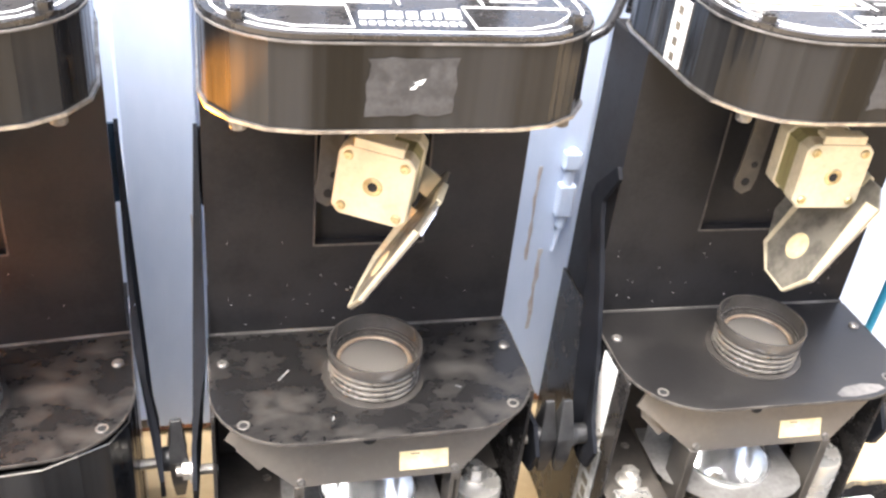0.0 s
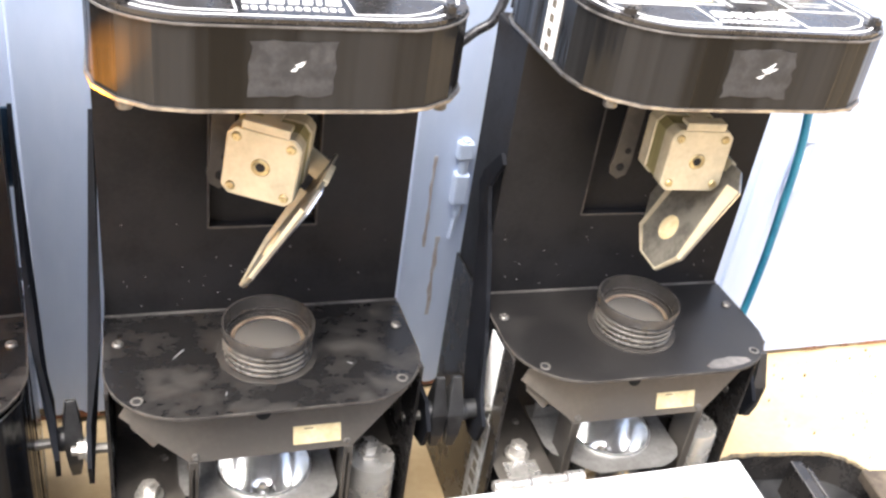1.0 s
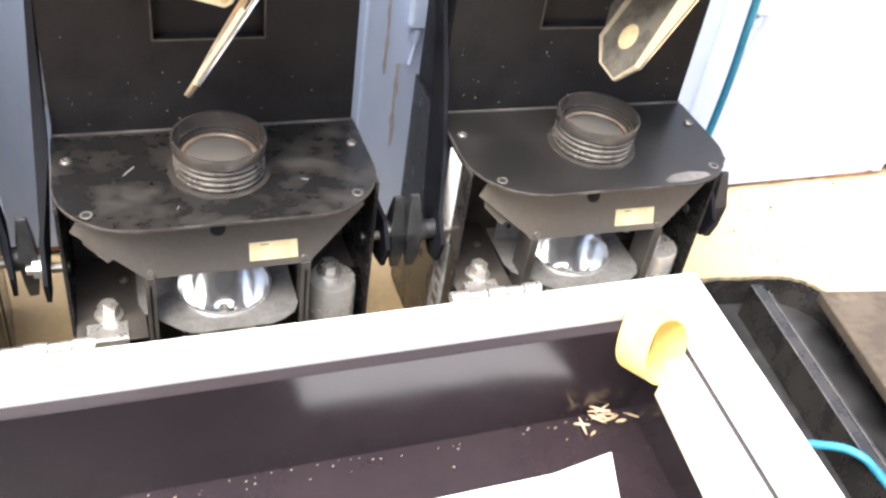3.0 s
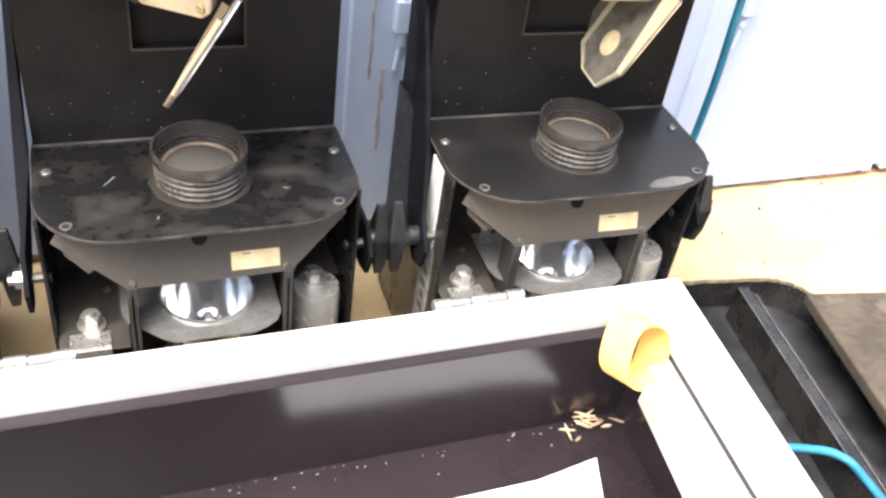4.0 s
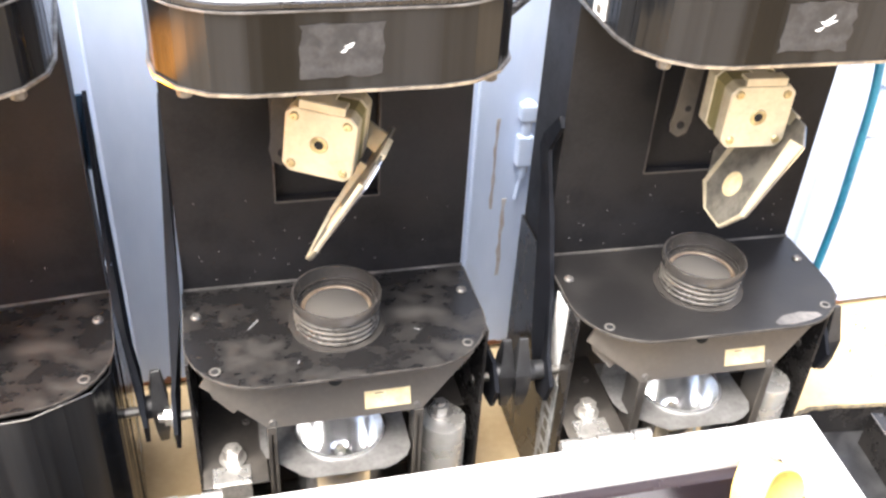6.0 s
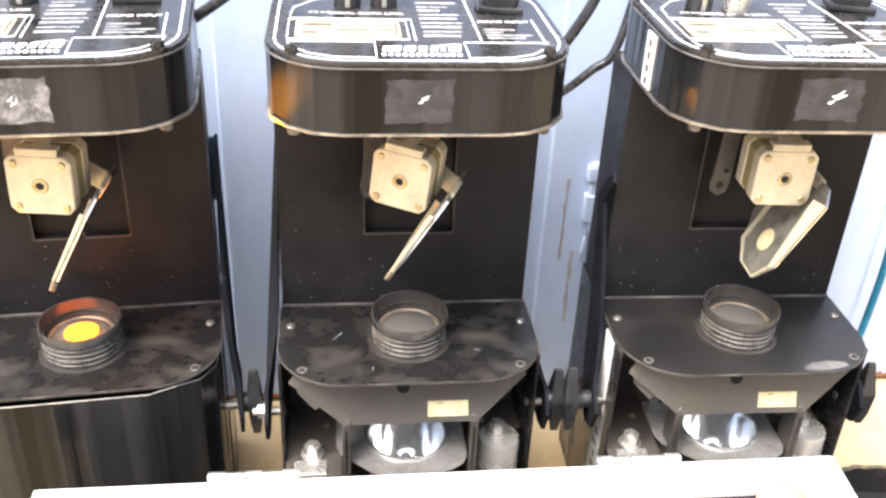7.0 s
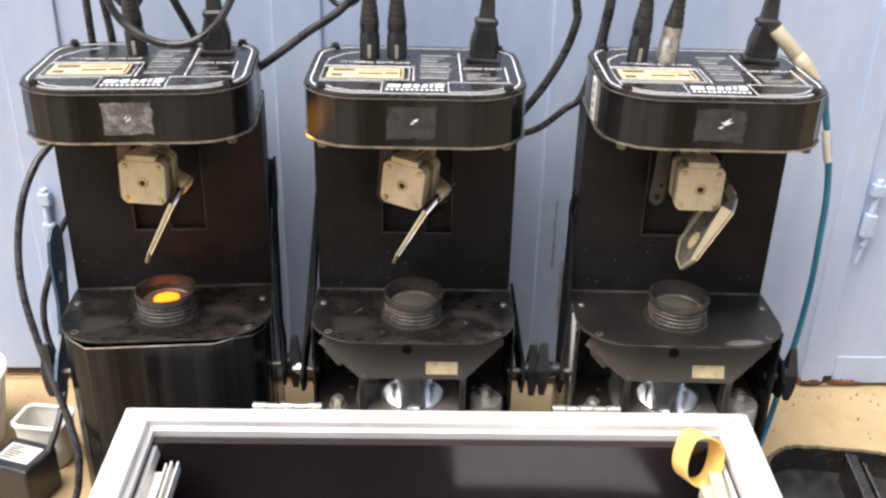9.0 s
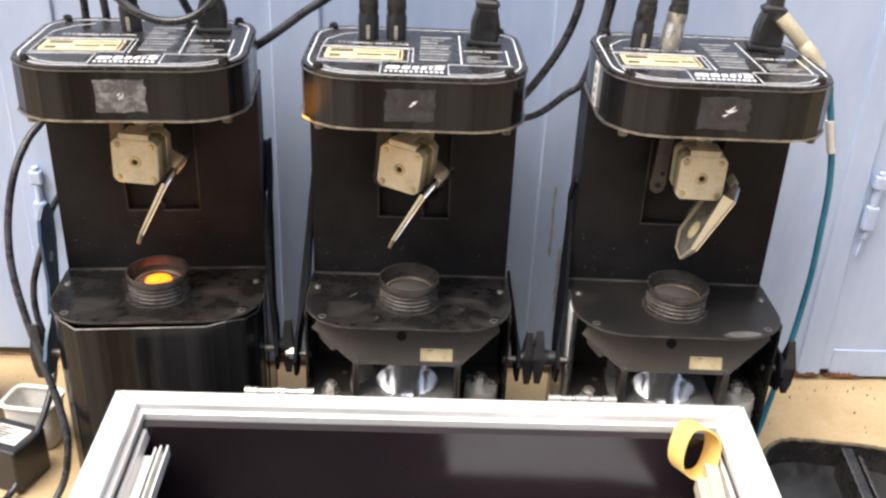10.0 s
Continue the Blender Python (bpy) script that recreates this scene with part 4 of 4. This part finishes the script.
for x0, x1 in ((X0 + 0.02, X0 + 0.03), (X1 - 0.03, X1 - 0.02)):
    bm = bmesh.new()
    box(bm, x0, x1, Y0 + 0.012, Y1 - 0.0295, 0.038, TOP - 0.0165)
    part("side_wall", bm, PLY, case)
bm = bmesh.new()
box(bm, X0 + 0.03, X1 - 0.03, Y0 + 0.012, Y1 - 0.0295, BOT - 0.01, BOT)
part("case_floor", bm, PLY, case, "scuffed dark brown ply floor")


def edging(name, a, b, inward, wide=1.0):
    """Mitred aluminium edging from a to b: a flat top, a stepped inner face and an outer flange."""
    bm = bmesh.new()
    a, b, inward = Vector(a), Vector(b), Vector(inward)
    d = (b - a).normalized()
    prof = [(0.0, -0.034), (0.0, -0.001), (0.001, 0.0), (0.0165, 0.0), (0.0172, -0.0012), (0.0172, -0.008), (0.0205, -0.0095), (0.0205, -0.0175), (0.0185, -0.019), (0.0235, -0.0205), (0.0245, -0.031), (0.003, -0.031), (0.003, -0.034)]
    ends = []
    for e, s in ((a, 1), (b, -1)):
        ends.append([bm.verts.new(e + inward * (u * wide) + d * (u * s * (1.0 if abs(inward.y) < 0.5 else 1.4)) + Vector((0, 0, w))) for u, w in prof])
    k = len(prof)
    for i in range(k):
        bm.faces.new((ends[0][i], ends[0][(i + 1) % k], ends[1][(i + 1) % k], ends[1][i]))
    bm.faces.new(ends[0])
    bm.faces.new(ends[1])
    return part(name, bm, ALU, case, "scuffed aluminium edging")


edging("edging", (X0, Y1, TOP), (X1, Y1, TOP), (0, -1, 0))
edging("edging", (X0, Y0, TOP), (X0, Y1 - 0.0004, TOP), (1, 0, 0), 1.4)
edging("edging", (X1, Y1 - 0.0004, TOP), (X1, Y0, TOP), (-1, 0, 0), 1.4)
edging("edging", (X1, Y0, TOP), (X0, Y0, TOP), (0, 1, 0))
for x, d in ((X0, 1), (X1, -1)):
    bm = bmesh.new()
    ribbon(bm, [(x + d * 0.0005, Y1 - 0.0004), (x + d * 0.0232, Y1 - 0.0166)], 0.0007, TOP - 0.0004, TOP + 0.0003)
    part("mitre_joint", bm, DARK, case, "dark open mitre joint")
for x in (-0.148, 0.132):
    bm = bmesh.new()
    for k in range(5):
        rod(bm, 0.0042 if k % 2 == 0 else 0.0034, (x + 0.0128 * k + 0.0004, Y1 + 0.004, TOP - 0.001), (x + 0.0128 * (k + 1) - 0.0004, Y1 + 0.004, TOP - 0.001), 14)
    box(bm, x, x + 0.064, Y1 + 0.001, Y1 + 0.0025, TOP - 0.03, TOP - 0.001)
    part("hinge", bm, ZINC, case, "bright steel butt hinge", True)
rng = random.Random(11)
for k in range(16):
    bm = bmesh.new()
    cx, cy = 0.252 + rng.gauss(0, 0.009), -0.106 + rng.gauss(0, 0.007)
    a, ln, w = rng.uniform(0, 3.1), rng.uniform(0.003, 0.0105), rng.uniform(0.0004, 0.0013)
    prism(bm, [(-ln, -w * 0.3), (ln * 0.4, -w), (ln, 0), (ln * 0.2, w), (-ln * 0.8, w * 0.5)], 0, 0.0012, Matrix.Translation((cx, min(cy, -0.0985), BOT + 0.0002 + 0.0007 * k)) @ Matrix.Rotation(a, 4, "Z") @ Matrix.Rotation(rng.uniform(-0.5, 0.5), 4, "X"))
    part("splinter", bm, SPLINTER, case, "splintered raw wood at the corner")
bm = bmesh.new()
for k in range(70):
    x = rng.uniform(X0 + 0.04, X1 - 0.04)
    y = -0.0968 - abs(rng.gauss(0, 0.006)) if k % 4 else rng.uniform(-0.2, -0.1)
    q = rng.uniform(0.0001, 0.0004)
    prism(bm, [(x - q * rng.uniform(1, 4), y - q), (x + q, y - q), (x + q * rng.uniform(1, 3), y + q)], BOT, BOT + 0.0006)
fl = part("sawdust", bm, SAWDUST)
fl.matrix_world = LEANING
tagged(fl, "pale sawdust specks along the case floor's edge", "sawdust", kind="stuff")
bm = bmesh.new()
box(bm, X0 + 0.03, X1 - 0.03, -0.19, -0.10, 0.0, 0.0235, 0.001)
tagged(part("support_block", bm, BOARD), "brown wooden block under the tilted case", "block")


def channel(x, y1, y0, z, w=0.013, h=0.012, lean=0.0):
    """A U-shaped profile lying along the case."""
    bm = bmesh.new()
    t = 0.0016
    prism(bm, [(0, 0), (w, 0), (w, h), (w - t, h), (w - t, t), (t, t), (t, h), (0, h)], 0.0, y1 - y0, Matrix.Rotation(radians(90), 4, "X"))
    c = part("aluminium_channel", bm, ALU)
    c.matrix_world = LEANING @ Matrix.Translation((x, y1, z)) @ Matrix.Rotation(radians(lean), 4, "Z")
    return tagged(c, "loose bare aluminium channel lying in the case", "metal profile", "loose channels")


def bar(x, y1, y0, z, w, h, lean):
    """A box-section profile with a shallow groove along its top."""
    bm = bmesh.new()
    prism(bm, [(0, 0), (w, 0), (w, h), (w * 0.72, h), (w * 0.68, h - 0.0012), (w * 0.32, h - 0.0012), (w * 0.28, h), (0, h)], 0.0, y1 - y0, Matrix.Rotation(radians(90), 4, "X"))
    c = part("aluminium_bar", bm, WARMALU)
    c.matrix_world = LEANING @ Matrix.Translation((x, y1, z)) @ Matrix.Rotation(radians(lean), 4, "Z")
    return tagged(c, "loose aluminium box profile lying in the case", "metal profile", "loose channels")


# packing blocks under the loose channels
for x0, x1, top in ((-0.2325, -0.203, 0.128), (0.222, 0.272, 0.126)):
    bm = bmesh.new()
    box(bm, x0, x1, -0.52, -0.25, BOT, top, 0.001)
    pb = part("packing_block", bm, PLY)
    pb.matrix_world = LEANING
    tagged(pb, "dark ply packing block inside the case", "block", "packing blocks")
channel(-0.2325, -0.117, -0.5, 0.128, 0.0155, 0.012)
channel(-0.2145, -0.114, -0.5, 0.128, 0.0075, 0.012)
bar(0.2570, -0.138, -0.5, 0.1262, 0.0085, 0.014, -4)
bar(0.2668, -0.124, -0.5, 0.1262, 0.0112, 0.017, -4)

bm = bmesh.new()
k = 44
rows = []
for i in range(k):
    a = 2 * math.pi * i / k
    rows.append([bm.verts.new((rr * 0.92 * math.cos(a) + 0.0015 * math.sin(3 * a), yy, rr * 1.2 * math.sin(a))) for rr, yy in ((0.0192, -0.0135), (0.0192, 0.0135), (0.0202, 0.0135), (0.0202, -0.0135))])
for i in range(k):
    a, b = rows[i], rows[(i + 1) % k]
    for q in range(4):
        bm.faces.new((a[q], a[(q + 1) % 4], b[(q + 1) % 4], b[q]))
ring = part("card_ring", bm, YELLOW, smooth=True)
ring.matrix_world = LEANING @ pose(0.2590, -0.114, 0.1490, -24, 0, 14)
tagged(ring, "yellow card ring slipped over the aluminium bars", "card ring")

bm = bmesh.new()
prism(bm, [(0.035, -0.46), (0.225, -0.46), (0.232, -0.2), (0.252, -0.131), (0.202, -0.139), (0.045, -0.141)], BOT + 0.0005, BOT + 0.002)
ps = part("paper_sheet", bm, PAPER)
ps.matrix_world = LEANING
tagged(ps, "white paper sheet on the case floor", "paper")

# ---- cover shell, board and cable to one side ----
shell = thing("cover_shell", pose(0.470, 0.046, 0, 0, 0, -7), "black plastic cover shell lying open side up", "equipment cover")
ol = rounded(-0.083, 0.087, -0.36, 0.0, 0.02, 0.05, 7)
bm = bmesh.new()
prism(bm, ol, 0.0, 0.003)
part("shell_floor", bm, PLASTIC, shell)
bm = bmesh.new()
ribbon(bm, ol, 0.003, 0.003, 0.033, True)
part("shell_wall", bm, BLACK, shell)
bm = bmesh.new()
rng = random.Random(4)
sweep(bm, [(p.x + rng.uniform(-0.0006, 0.0006), p.y + rng.uniform(-0.0006, 0.0006), 0.0335 + rng.uniform(-0.0006, 0.0006)) for p in smooth_path([(x, y, 0) for x, y in ol + ol[:1]], 4)], 0.0022, 7)
part("edge_trim", bm, TRIM, shell, "perished fraying edge trim")
for x, hh, w in ((0.004, 0.040, 0.011), (0.024, 0.031, 0.004)):
    bm = bmesh.new()
    prism(bm, [(x, 0.003), (x + 0.003, 0.003), (x + 0.003, hh - 0.003), (x + w, hh - 0.003), (x + w, hh), (x, hh)], 0.016, 0.34, Matrix.Rotation(radians(90), 4, "X"))
    rail = part("rail", bm, BLACK, shell)
    # Pale strip painted along the rail top for its shiny edge.
    bm = bmesh.new()
    box(bm, x + 0.0002, x + 0.0012, -0.34, -0.016, hh, hh + 0.0004)
    part("rail_glint", bm, SEAM, rail)

bm = bmesh.new()
box(bm, -0.14, 0.20, -0.42, 0.06, 0, 0.012, 0.002)
bd = part("flat_board", bm, BOARD)
bd.matrix_world = pose(0.655, -0.078, 0.0362, 0, 0, -9)
tagged(bd, "weathered brown flat board lying on the floor", "board")


def cable(name, points, r, material, label, group="cables"):
    bm = bmesh.new()
    sweep(bm, smooth_path(points), r)
    return tagged(part(name, bm, material, smooth=True), label, "cable", group)


cable("teal_cable", [(0.373, 0.075, 0.445), (0.392, 0.085, 0.428), (0.404, 0.1, 0.405), (0.416, 0.1, 0.36), (0.4235, 0.1, 0.315), (0.426, 0.1, 0.26), (0.427, 0.1, 0.205), (0.423, 0.1, 0.13), (0.4136, 0.1, 0.04), (0.40, 0.085, 0.006), (0.372, 0.05, 0.0045), (0.345, 0.0, 0.0045), (0.334, -0.08, 0.012), (0.36, -0.13, 0.039), (0.415, -0.147, 0.042), (0.4417, -0.161, 0.042), (0.447, -0.19, 0.042), (0.445, -0.3, 0.042), (0.44, -0.5, 0.02), (0.43, -0.7, 0.0045)], 0.0034, TEAL, "teal signal cable hanging to the floor")
bm = bmesh.new()
sweep(bm, smooth_path([(0.4085, 0.1, 0.385), (0.4135, 0.1, 0.365), (0.417, 0.1, 0.352)], 4), 0.0042, 12)
tagged(part("cable_tag", bm, WHITEP, smooth=True), "white wrapped tag on the teal cable", "tag")


# ---- plugs and cables on the heads ----
def xlr(x, y, z, lean, metal, top):
    """A round signal plug standing in its socket, with its cable going up."""
    c = thing("signal_plug", pose(x, y, z, 0, lean, 0), "silver round signal plug" + " in its socket" if metal else "black round signal plug in its socket", "plug", "signal plugs")
    bm = bmesh.new()
    lathe(bm, [(0, 0), (0.0095, 0), (0.0097, 0.002), (0.0097, 0.021), (0.0088, 0.023), (0.0088, 0.027), (0.0094, 0.028), (0.0092, 0.034), (0, 0.034)], None, 24)
    part("plug_barrel", bm, ZINC if metal else PLASTIC, c, "", True)
    bm = bmesh.new()
    prof = [(0, 0.032), (0.0092, 0.032)]
    for k in range(6):
        z1 = 0.035 + 0.0055 * k
        r = 0.009 - 0.0007 * k
        prof += [(r, z1), (r, z1 + 0.0035), (r - 0.001, z1 + 0.004), (r - 0.001, z1 + 0.0052)]
    prof += [(0.0038, 0.07), (0, 0.07)]
    lathe(bm, prof, None, 20)
    part("strain_boot", bm, PLASTIC, c, "", True)
    bm = bmesh.new()
    box(bm, -0.0016, 0.0016, -0.0104, -0.009, 0.001, 0.014)
    part("latch", bm, ZINC, c)
    bm = bmesh.new()
    inv = c.matrix_world.inverted()
    sweep(bm, smooth_path([Vector((0, 0, 0.066)), Vector((0, 0, 0.085))] + [inv @ Vector(p) for p in top]), 0.0031)
    part("lead", bm, RUBBER, c, smooth=True)
    return c


def mains(x, y, z, turn, lean, top):
    c = thing("mains_plug", pose(x, y, z, 0, lean, turn), "black moulded mains plug in its inlet", "plug", "mains plugs")
    bm = bmesh.new()
    box(bm, -0.0165, 0.0165, -0.0115, 0.0115, 0.0, 0.004, 0.001)
    part("inlet", bm, PLASTIC, c)
    bm = bmesh.new()
    rows = []
    for w, d, h in ((0.0125, 0.0085, 0.004), (0.0135, 0.009, 0.008), (0.0135, 0.009, 0.019), (0.0105, 0.0085, 0.031), (0.0095, 0.008, 0.034), (0.0112, 0.0085, 0.0365), (0.0112, 0.0085, 0.039), (0.0075, 0.0065, 0.0415), (0.0062, 0.006, 0.058), (0.0045, 0.0045, 0.068)):
        rows.append([bm.verts.new((w * sx, d * sy, h)) for sx, sy in ((-1, -0.7), (-0.75, -1), (0.75, -1), (1, -0.7), (1, 0.7), (0.75, 1), (-0.75, 1), (-1, 0.7))])
    for a, b in zip(rows, rows[1:]):
        for i in range(8):
            bm.faces.new((a[i], a[(i + 1) % 8], b[(i + 1) % 8], b[i]))
    bm.faces.new(rows[0][::-1])
    bm.faces.new(rows[-1])
    part("plug_body", bm, PLASTIC, c)
    bm = bmesh.new()
    inv = c.matrix_world.inverted()
    sweep(bm, smooth_path([Vector((0, 0, 0.062)), Vector((0, 0, 0.08))] + [inv @ Vector(p) for p in top]), 0.0036)
    part("lead", bm, RUBBER, c, smooth=True)
    return c


HZ = 0.4487
xlr(-0.045, 0.108, HZ, 0, False, [(-0.043, 0.10, 0.58), (-0.03, 0.14, 0.68), (0.0, 0.18, 0.85)])
xlr(-0.019, 0.109, HZ, 0, False, [(-0.017, 0.10, 0.58), (0.0, 0.14, 0.66), (0.02, 0.18, 0.85)])
mains(0.0635, 0.1015, HZ, 0, 3, [(0.068, 0.09, 0.56), (0.06, 0.13, 0.68), (0.05, 0.18, 0.85)])
xlr(0.2095, 0.092, HZ + 0.005, 4, False, [(0.218, 0.09, 0.58), (0.23, 0.14, 0.7), (0.24, 0.18, 0.85)])
xlr(0.236, 0.088, HZ + 0.005, 6, True, [(0.252, 0.09, 0.58), (0.26, 0.14, 0.7), (0.27, 0.18, 0.85)])
mains(0.3295, 0.099, HZ + 0.005, -4, 3, [(0.325, 0.09, 0.56), (0.30, 0.13, 0.66), (0.30, 0.18, 0.85)])
xlr(-0.2665, 0.106, HZ, -3, False, [(-0.272, 0.095, 0.56), (-0.275, 0.14, 0.68), (-0.26, 0.18, 0.85)])
mains(-0.1925, 0.115, HZ, 8, 0, [(-0.192, 0.11, 0.56), (-0.195, 0.14, 0.7), (-0.2, 0.18, 0.85)])
# loose silver plug leaning over the last head, at the end of the teal cable
lp = thing("loose_signal_plug", look((0.337, 0.090, 0.486), (0.376, 0.074, 0.445)) @ pose(0, 0, 0, 180), "silver cable plug leaning on the head's edge", "plug")
bm = bmesh.new()
lathe(bm, [(0, 0), (0.0066, 0), (0.0070, 0.002), (0.0070, 0.03), (0.0063, 0.031), (0.0063, 0.033), (0.0070, 0.034), (0.0070, 0.046), (0.0055, 0.052), (0.0042, 0.062), (0, 0.062)], None, 22)
part("plug_barrel", bm, CAST, lp, "", True)

cable("black_cable", [(0.07, 0.165, 0.33), (0.1158, 0.155, 0.388), (0.1445, 0.15, 0.436), (0.1584, 0.15, 0.476), (0.1565, 0.15, 0.499), (0.145, 0.16, 0.58), (0.12, 0.18, 0.8)], 0.0044, RUBBER, "black mains lead rising behind a scanner")
cable("black_cable", [(0.06, 0.172, 0.36), (0.1158, 0.155, 0.359), (0.154, 0.152, 0.386), (0.172, 0.152, 0.406), (0.19, 0.165, 0.48), (0.197, 0.17, 0.56), (0.2, 0.18, 0.8)], 0.0036, RUBBER, "black signal lead looping between two scanners")
cable("black_cable", [(-0.20, 0.172, 0.40), (-0.156, 0.15, 0.428), (-0.112, 0.15, 0.460), (-0.066, 0.15, 0.494), (-0.02, 0.15, 0.56), (0.0, 0.15, 0.8)], 0.0043, RUBBER, "thick black lead slanting up between two scanners")
cable("black_cable", [(-0.300, 0.06, 0.60), (-0.276, 0.05, 0.53), (-0.262, 0.045, 0.497), (-0.235, 0.04, 0.478), (-0.207, 0.04, 0.474), (-0.184, 0.045, 0.484), (-0.166, 0.05, 0.506), (-0.155, 0.06, 0.54), (-0.15, 0.09, 0.62)], 0.0036, RUBBER, "black lead hanging in a loop over a head")
cable("black_cable", [(-0.327, 0.160, 0.40), (-0.328, 0.160, 0.455), (-0.327, 0.158, 0.50), (-0.320, 0.155, 0.56), (-0.3, 0.17, 0.8)], 0.004, RUBBER, "black lead rising behind a head")
cable("black_cable", [(-0.305, 0.160, 0.40), (-0.308, 0.160, 0.455), (-0.311, 0.158, 0.50), (-0.305, 0.155, 0.56), (-0.28, 0.17, 0.8)], 0.004, RUBBER, "black lead rising behind a head")
cable("black_cable", [(-0.30, 0.13, 0.56), (-0.288, 0.12, 0.505), (-0.268, 0.12, 0.492), (-0.25, 0.13, 0.53), (-0.235, 0.14, 0.49), (-0.22, 0.165, 0.44)], 0.0042, RUBBER, "black lead curled behind a plug")
cable("black_cable", [(0.19, 0.17, 0.40), (0.192, 0.17, 0.455), (0.198, 0.168, 0.52), (0.21, 0.175, 0.8)], 0.0032, RUBBER, "thin black lead rising behind a head")
cable("black_cable", [(-0.075, 0.165, 0.52), (-0.088, 0.165, 0.50), (-0.08, 0.165, 0.487), (-0.06, 0.16, 0.493), (-0.045, 0.16, 0.53), (-0.04, 0.17, 0.6)], 0.003, RUBBER, "thin black lead curled above a head")
cable("black_cable", [(-0.3, 0.165, 0.42), (-0.3746, 0.13, 0.3465), (-0.389, 0.11, 0.3251), (-0.3967, 0.09, 0.2977), (-0.3999, 0.07, 0.2574), (-0.3942, 0.05, 0.2174), (-0.3801, 0.03, 0.1777), (-0.3621, 0.01, 0.138), (-0.3441, -0.01, 0.0982), (-0.3335, -0.03, 0.0652), (-0.3395, -0.05, 0.0261), (-0.3635, -0.09, 0.0045), (-0.4335, -0.13, 0.0045)], 0.0038, RUBBER, "grey-black cable hanging to the floor")
cable("black_cable", [(-0.315, 0.16, 0.33), (-0.369, 0.12, 0.2641), (-0.3827, 0.11, 0.226), (-0.3983, 0.1, 0.177), (-0.3965, 0.09, 0.1413), (-0.3846, 0.08, 0.1089), (-0.3749, 0.06, 0.0936), (-0.3744, 0.03, 0.0715), (-0.3844, 0.0, 0.0397), (-0.3954, -0.03, 0.0094), (-0.4154, -0.06, 0.0045), (-0.4854, -0.09, 0.0045)], 0.0036, RUBBER, "grey-black cable hanging beside a scanner")

# ---- adapter and white tub ----
ad = thing("power_adapter", pose(-0.408, 0.002, 0, 0, 0, -18), "black plug-in power adapter with a printed label", "power adapter")
bm = bmesh.new()
box(bm, -0.027, 0.027, -0.024, 0.024, 0.0, 0.052, 0.003)
part("adapter_body", bm, PLASTIC, ad)
bm = bmesh.new()
box(bm, -0.019, 0.019, -0.012, 0.014, 0.052, 0.0524)
lb = part("rating_label", bm, WHITEP, ad, "silver-white rating label")
bm = bmesh.new()
for k in range(6):
    box(bm, -0.016, -0.016 + 0.012 + 0.003 * ((k * 5) % 4), -0.0095 + 0.0036 * k, -0.0075 + 0.0036 * k, 0.0523, 0.0527)
part("print_bar", bm, MARKS, lb)

def open_tub(name, place, outline, height, flare, label):
    """A thin-walled plastic tub that widens upwards to a rolled rim."""
    t = thing(name, place, label, "tub", "white tubs")
    bm = bmesh.new()
    rings = []
    for z, k in ((0.0, 0.93), (0.004, 1.0), (height * 0.5, 1.0 + flare * 0.5), (height, 1.0 + flare), (height, 0.97 + flare), (height * 0.5, 0.97 + flare * 0.5), (0.006, 0.96)):
        rings.append([bm.verts.new((x * k, y * k, z + 0.0012 * math.sin(5 * i + 40 * z))) if z > 0.01 else bm.verts.new((x * k, y * k, z)) for i, (x, y) in enumerate(outline)])
    n = len(outline)
    for a, b in zip(rings, rings[1:]):
        for i in range(n):
            bm.faces.new((a[i], a[(i + 1) % n], b[(i + 1) % n], b[i]))
    bm.faces.new(rings[0][::-1])
    bm.faces.new(rings[-1])
    part("tub_wall", bm, WHITEP, t, smooth=True)
    bm = bmesh.new()
    rim = [(x * (1.0 + flare), y * (1.0 + flare), height - 0.001) for x, y in outline]
    sweep(bm, smooth_path(rim + rim[:1], 2), 0.0026, 8)
    part("rim", bm, WHITEP, t, "rolled rim", True)
    return t


open_tub("white_tub", pose(-0.515, 0.086, 0, 0, 0, 8), [(0.047 * math.cos(a * math.pi / 16), 0.047 * math.sin(a * math.pi / 16)) for a in range(32)], 0.092, 0.30, "tall milky white plastic tub standing on the floor")
open_tub("white_tub", pose(-0.406, 0.063, 0, 0, 0, -8), rounded(-0.024, 0.026, -0.018, 0.018, 0.009, 0.009, 5), 0.055, 0.12, "small white plastic tub behind the power adapter")
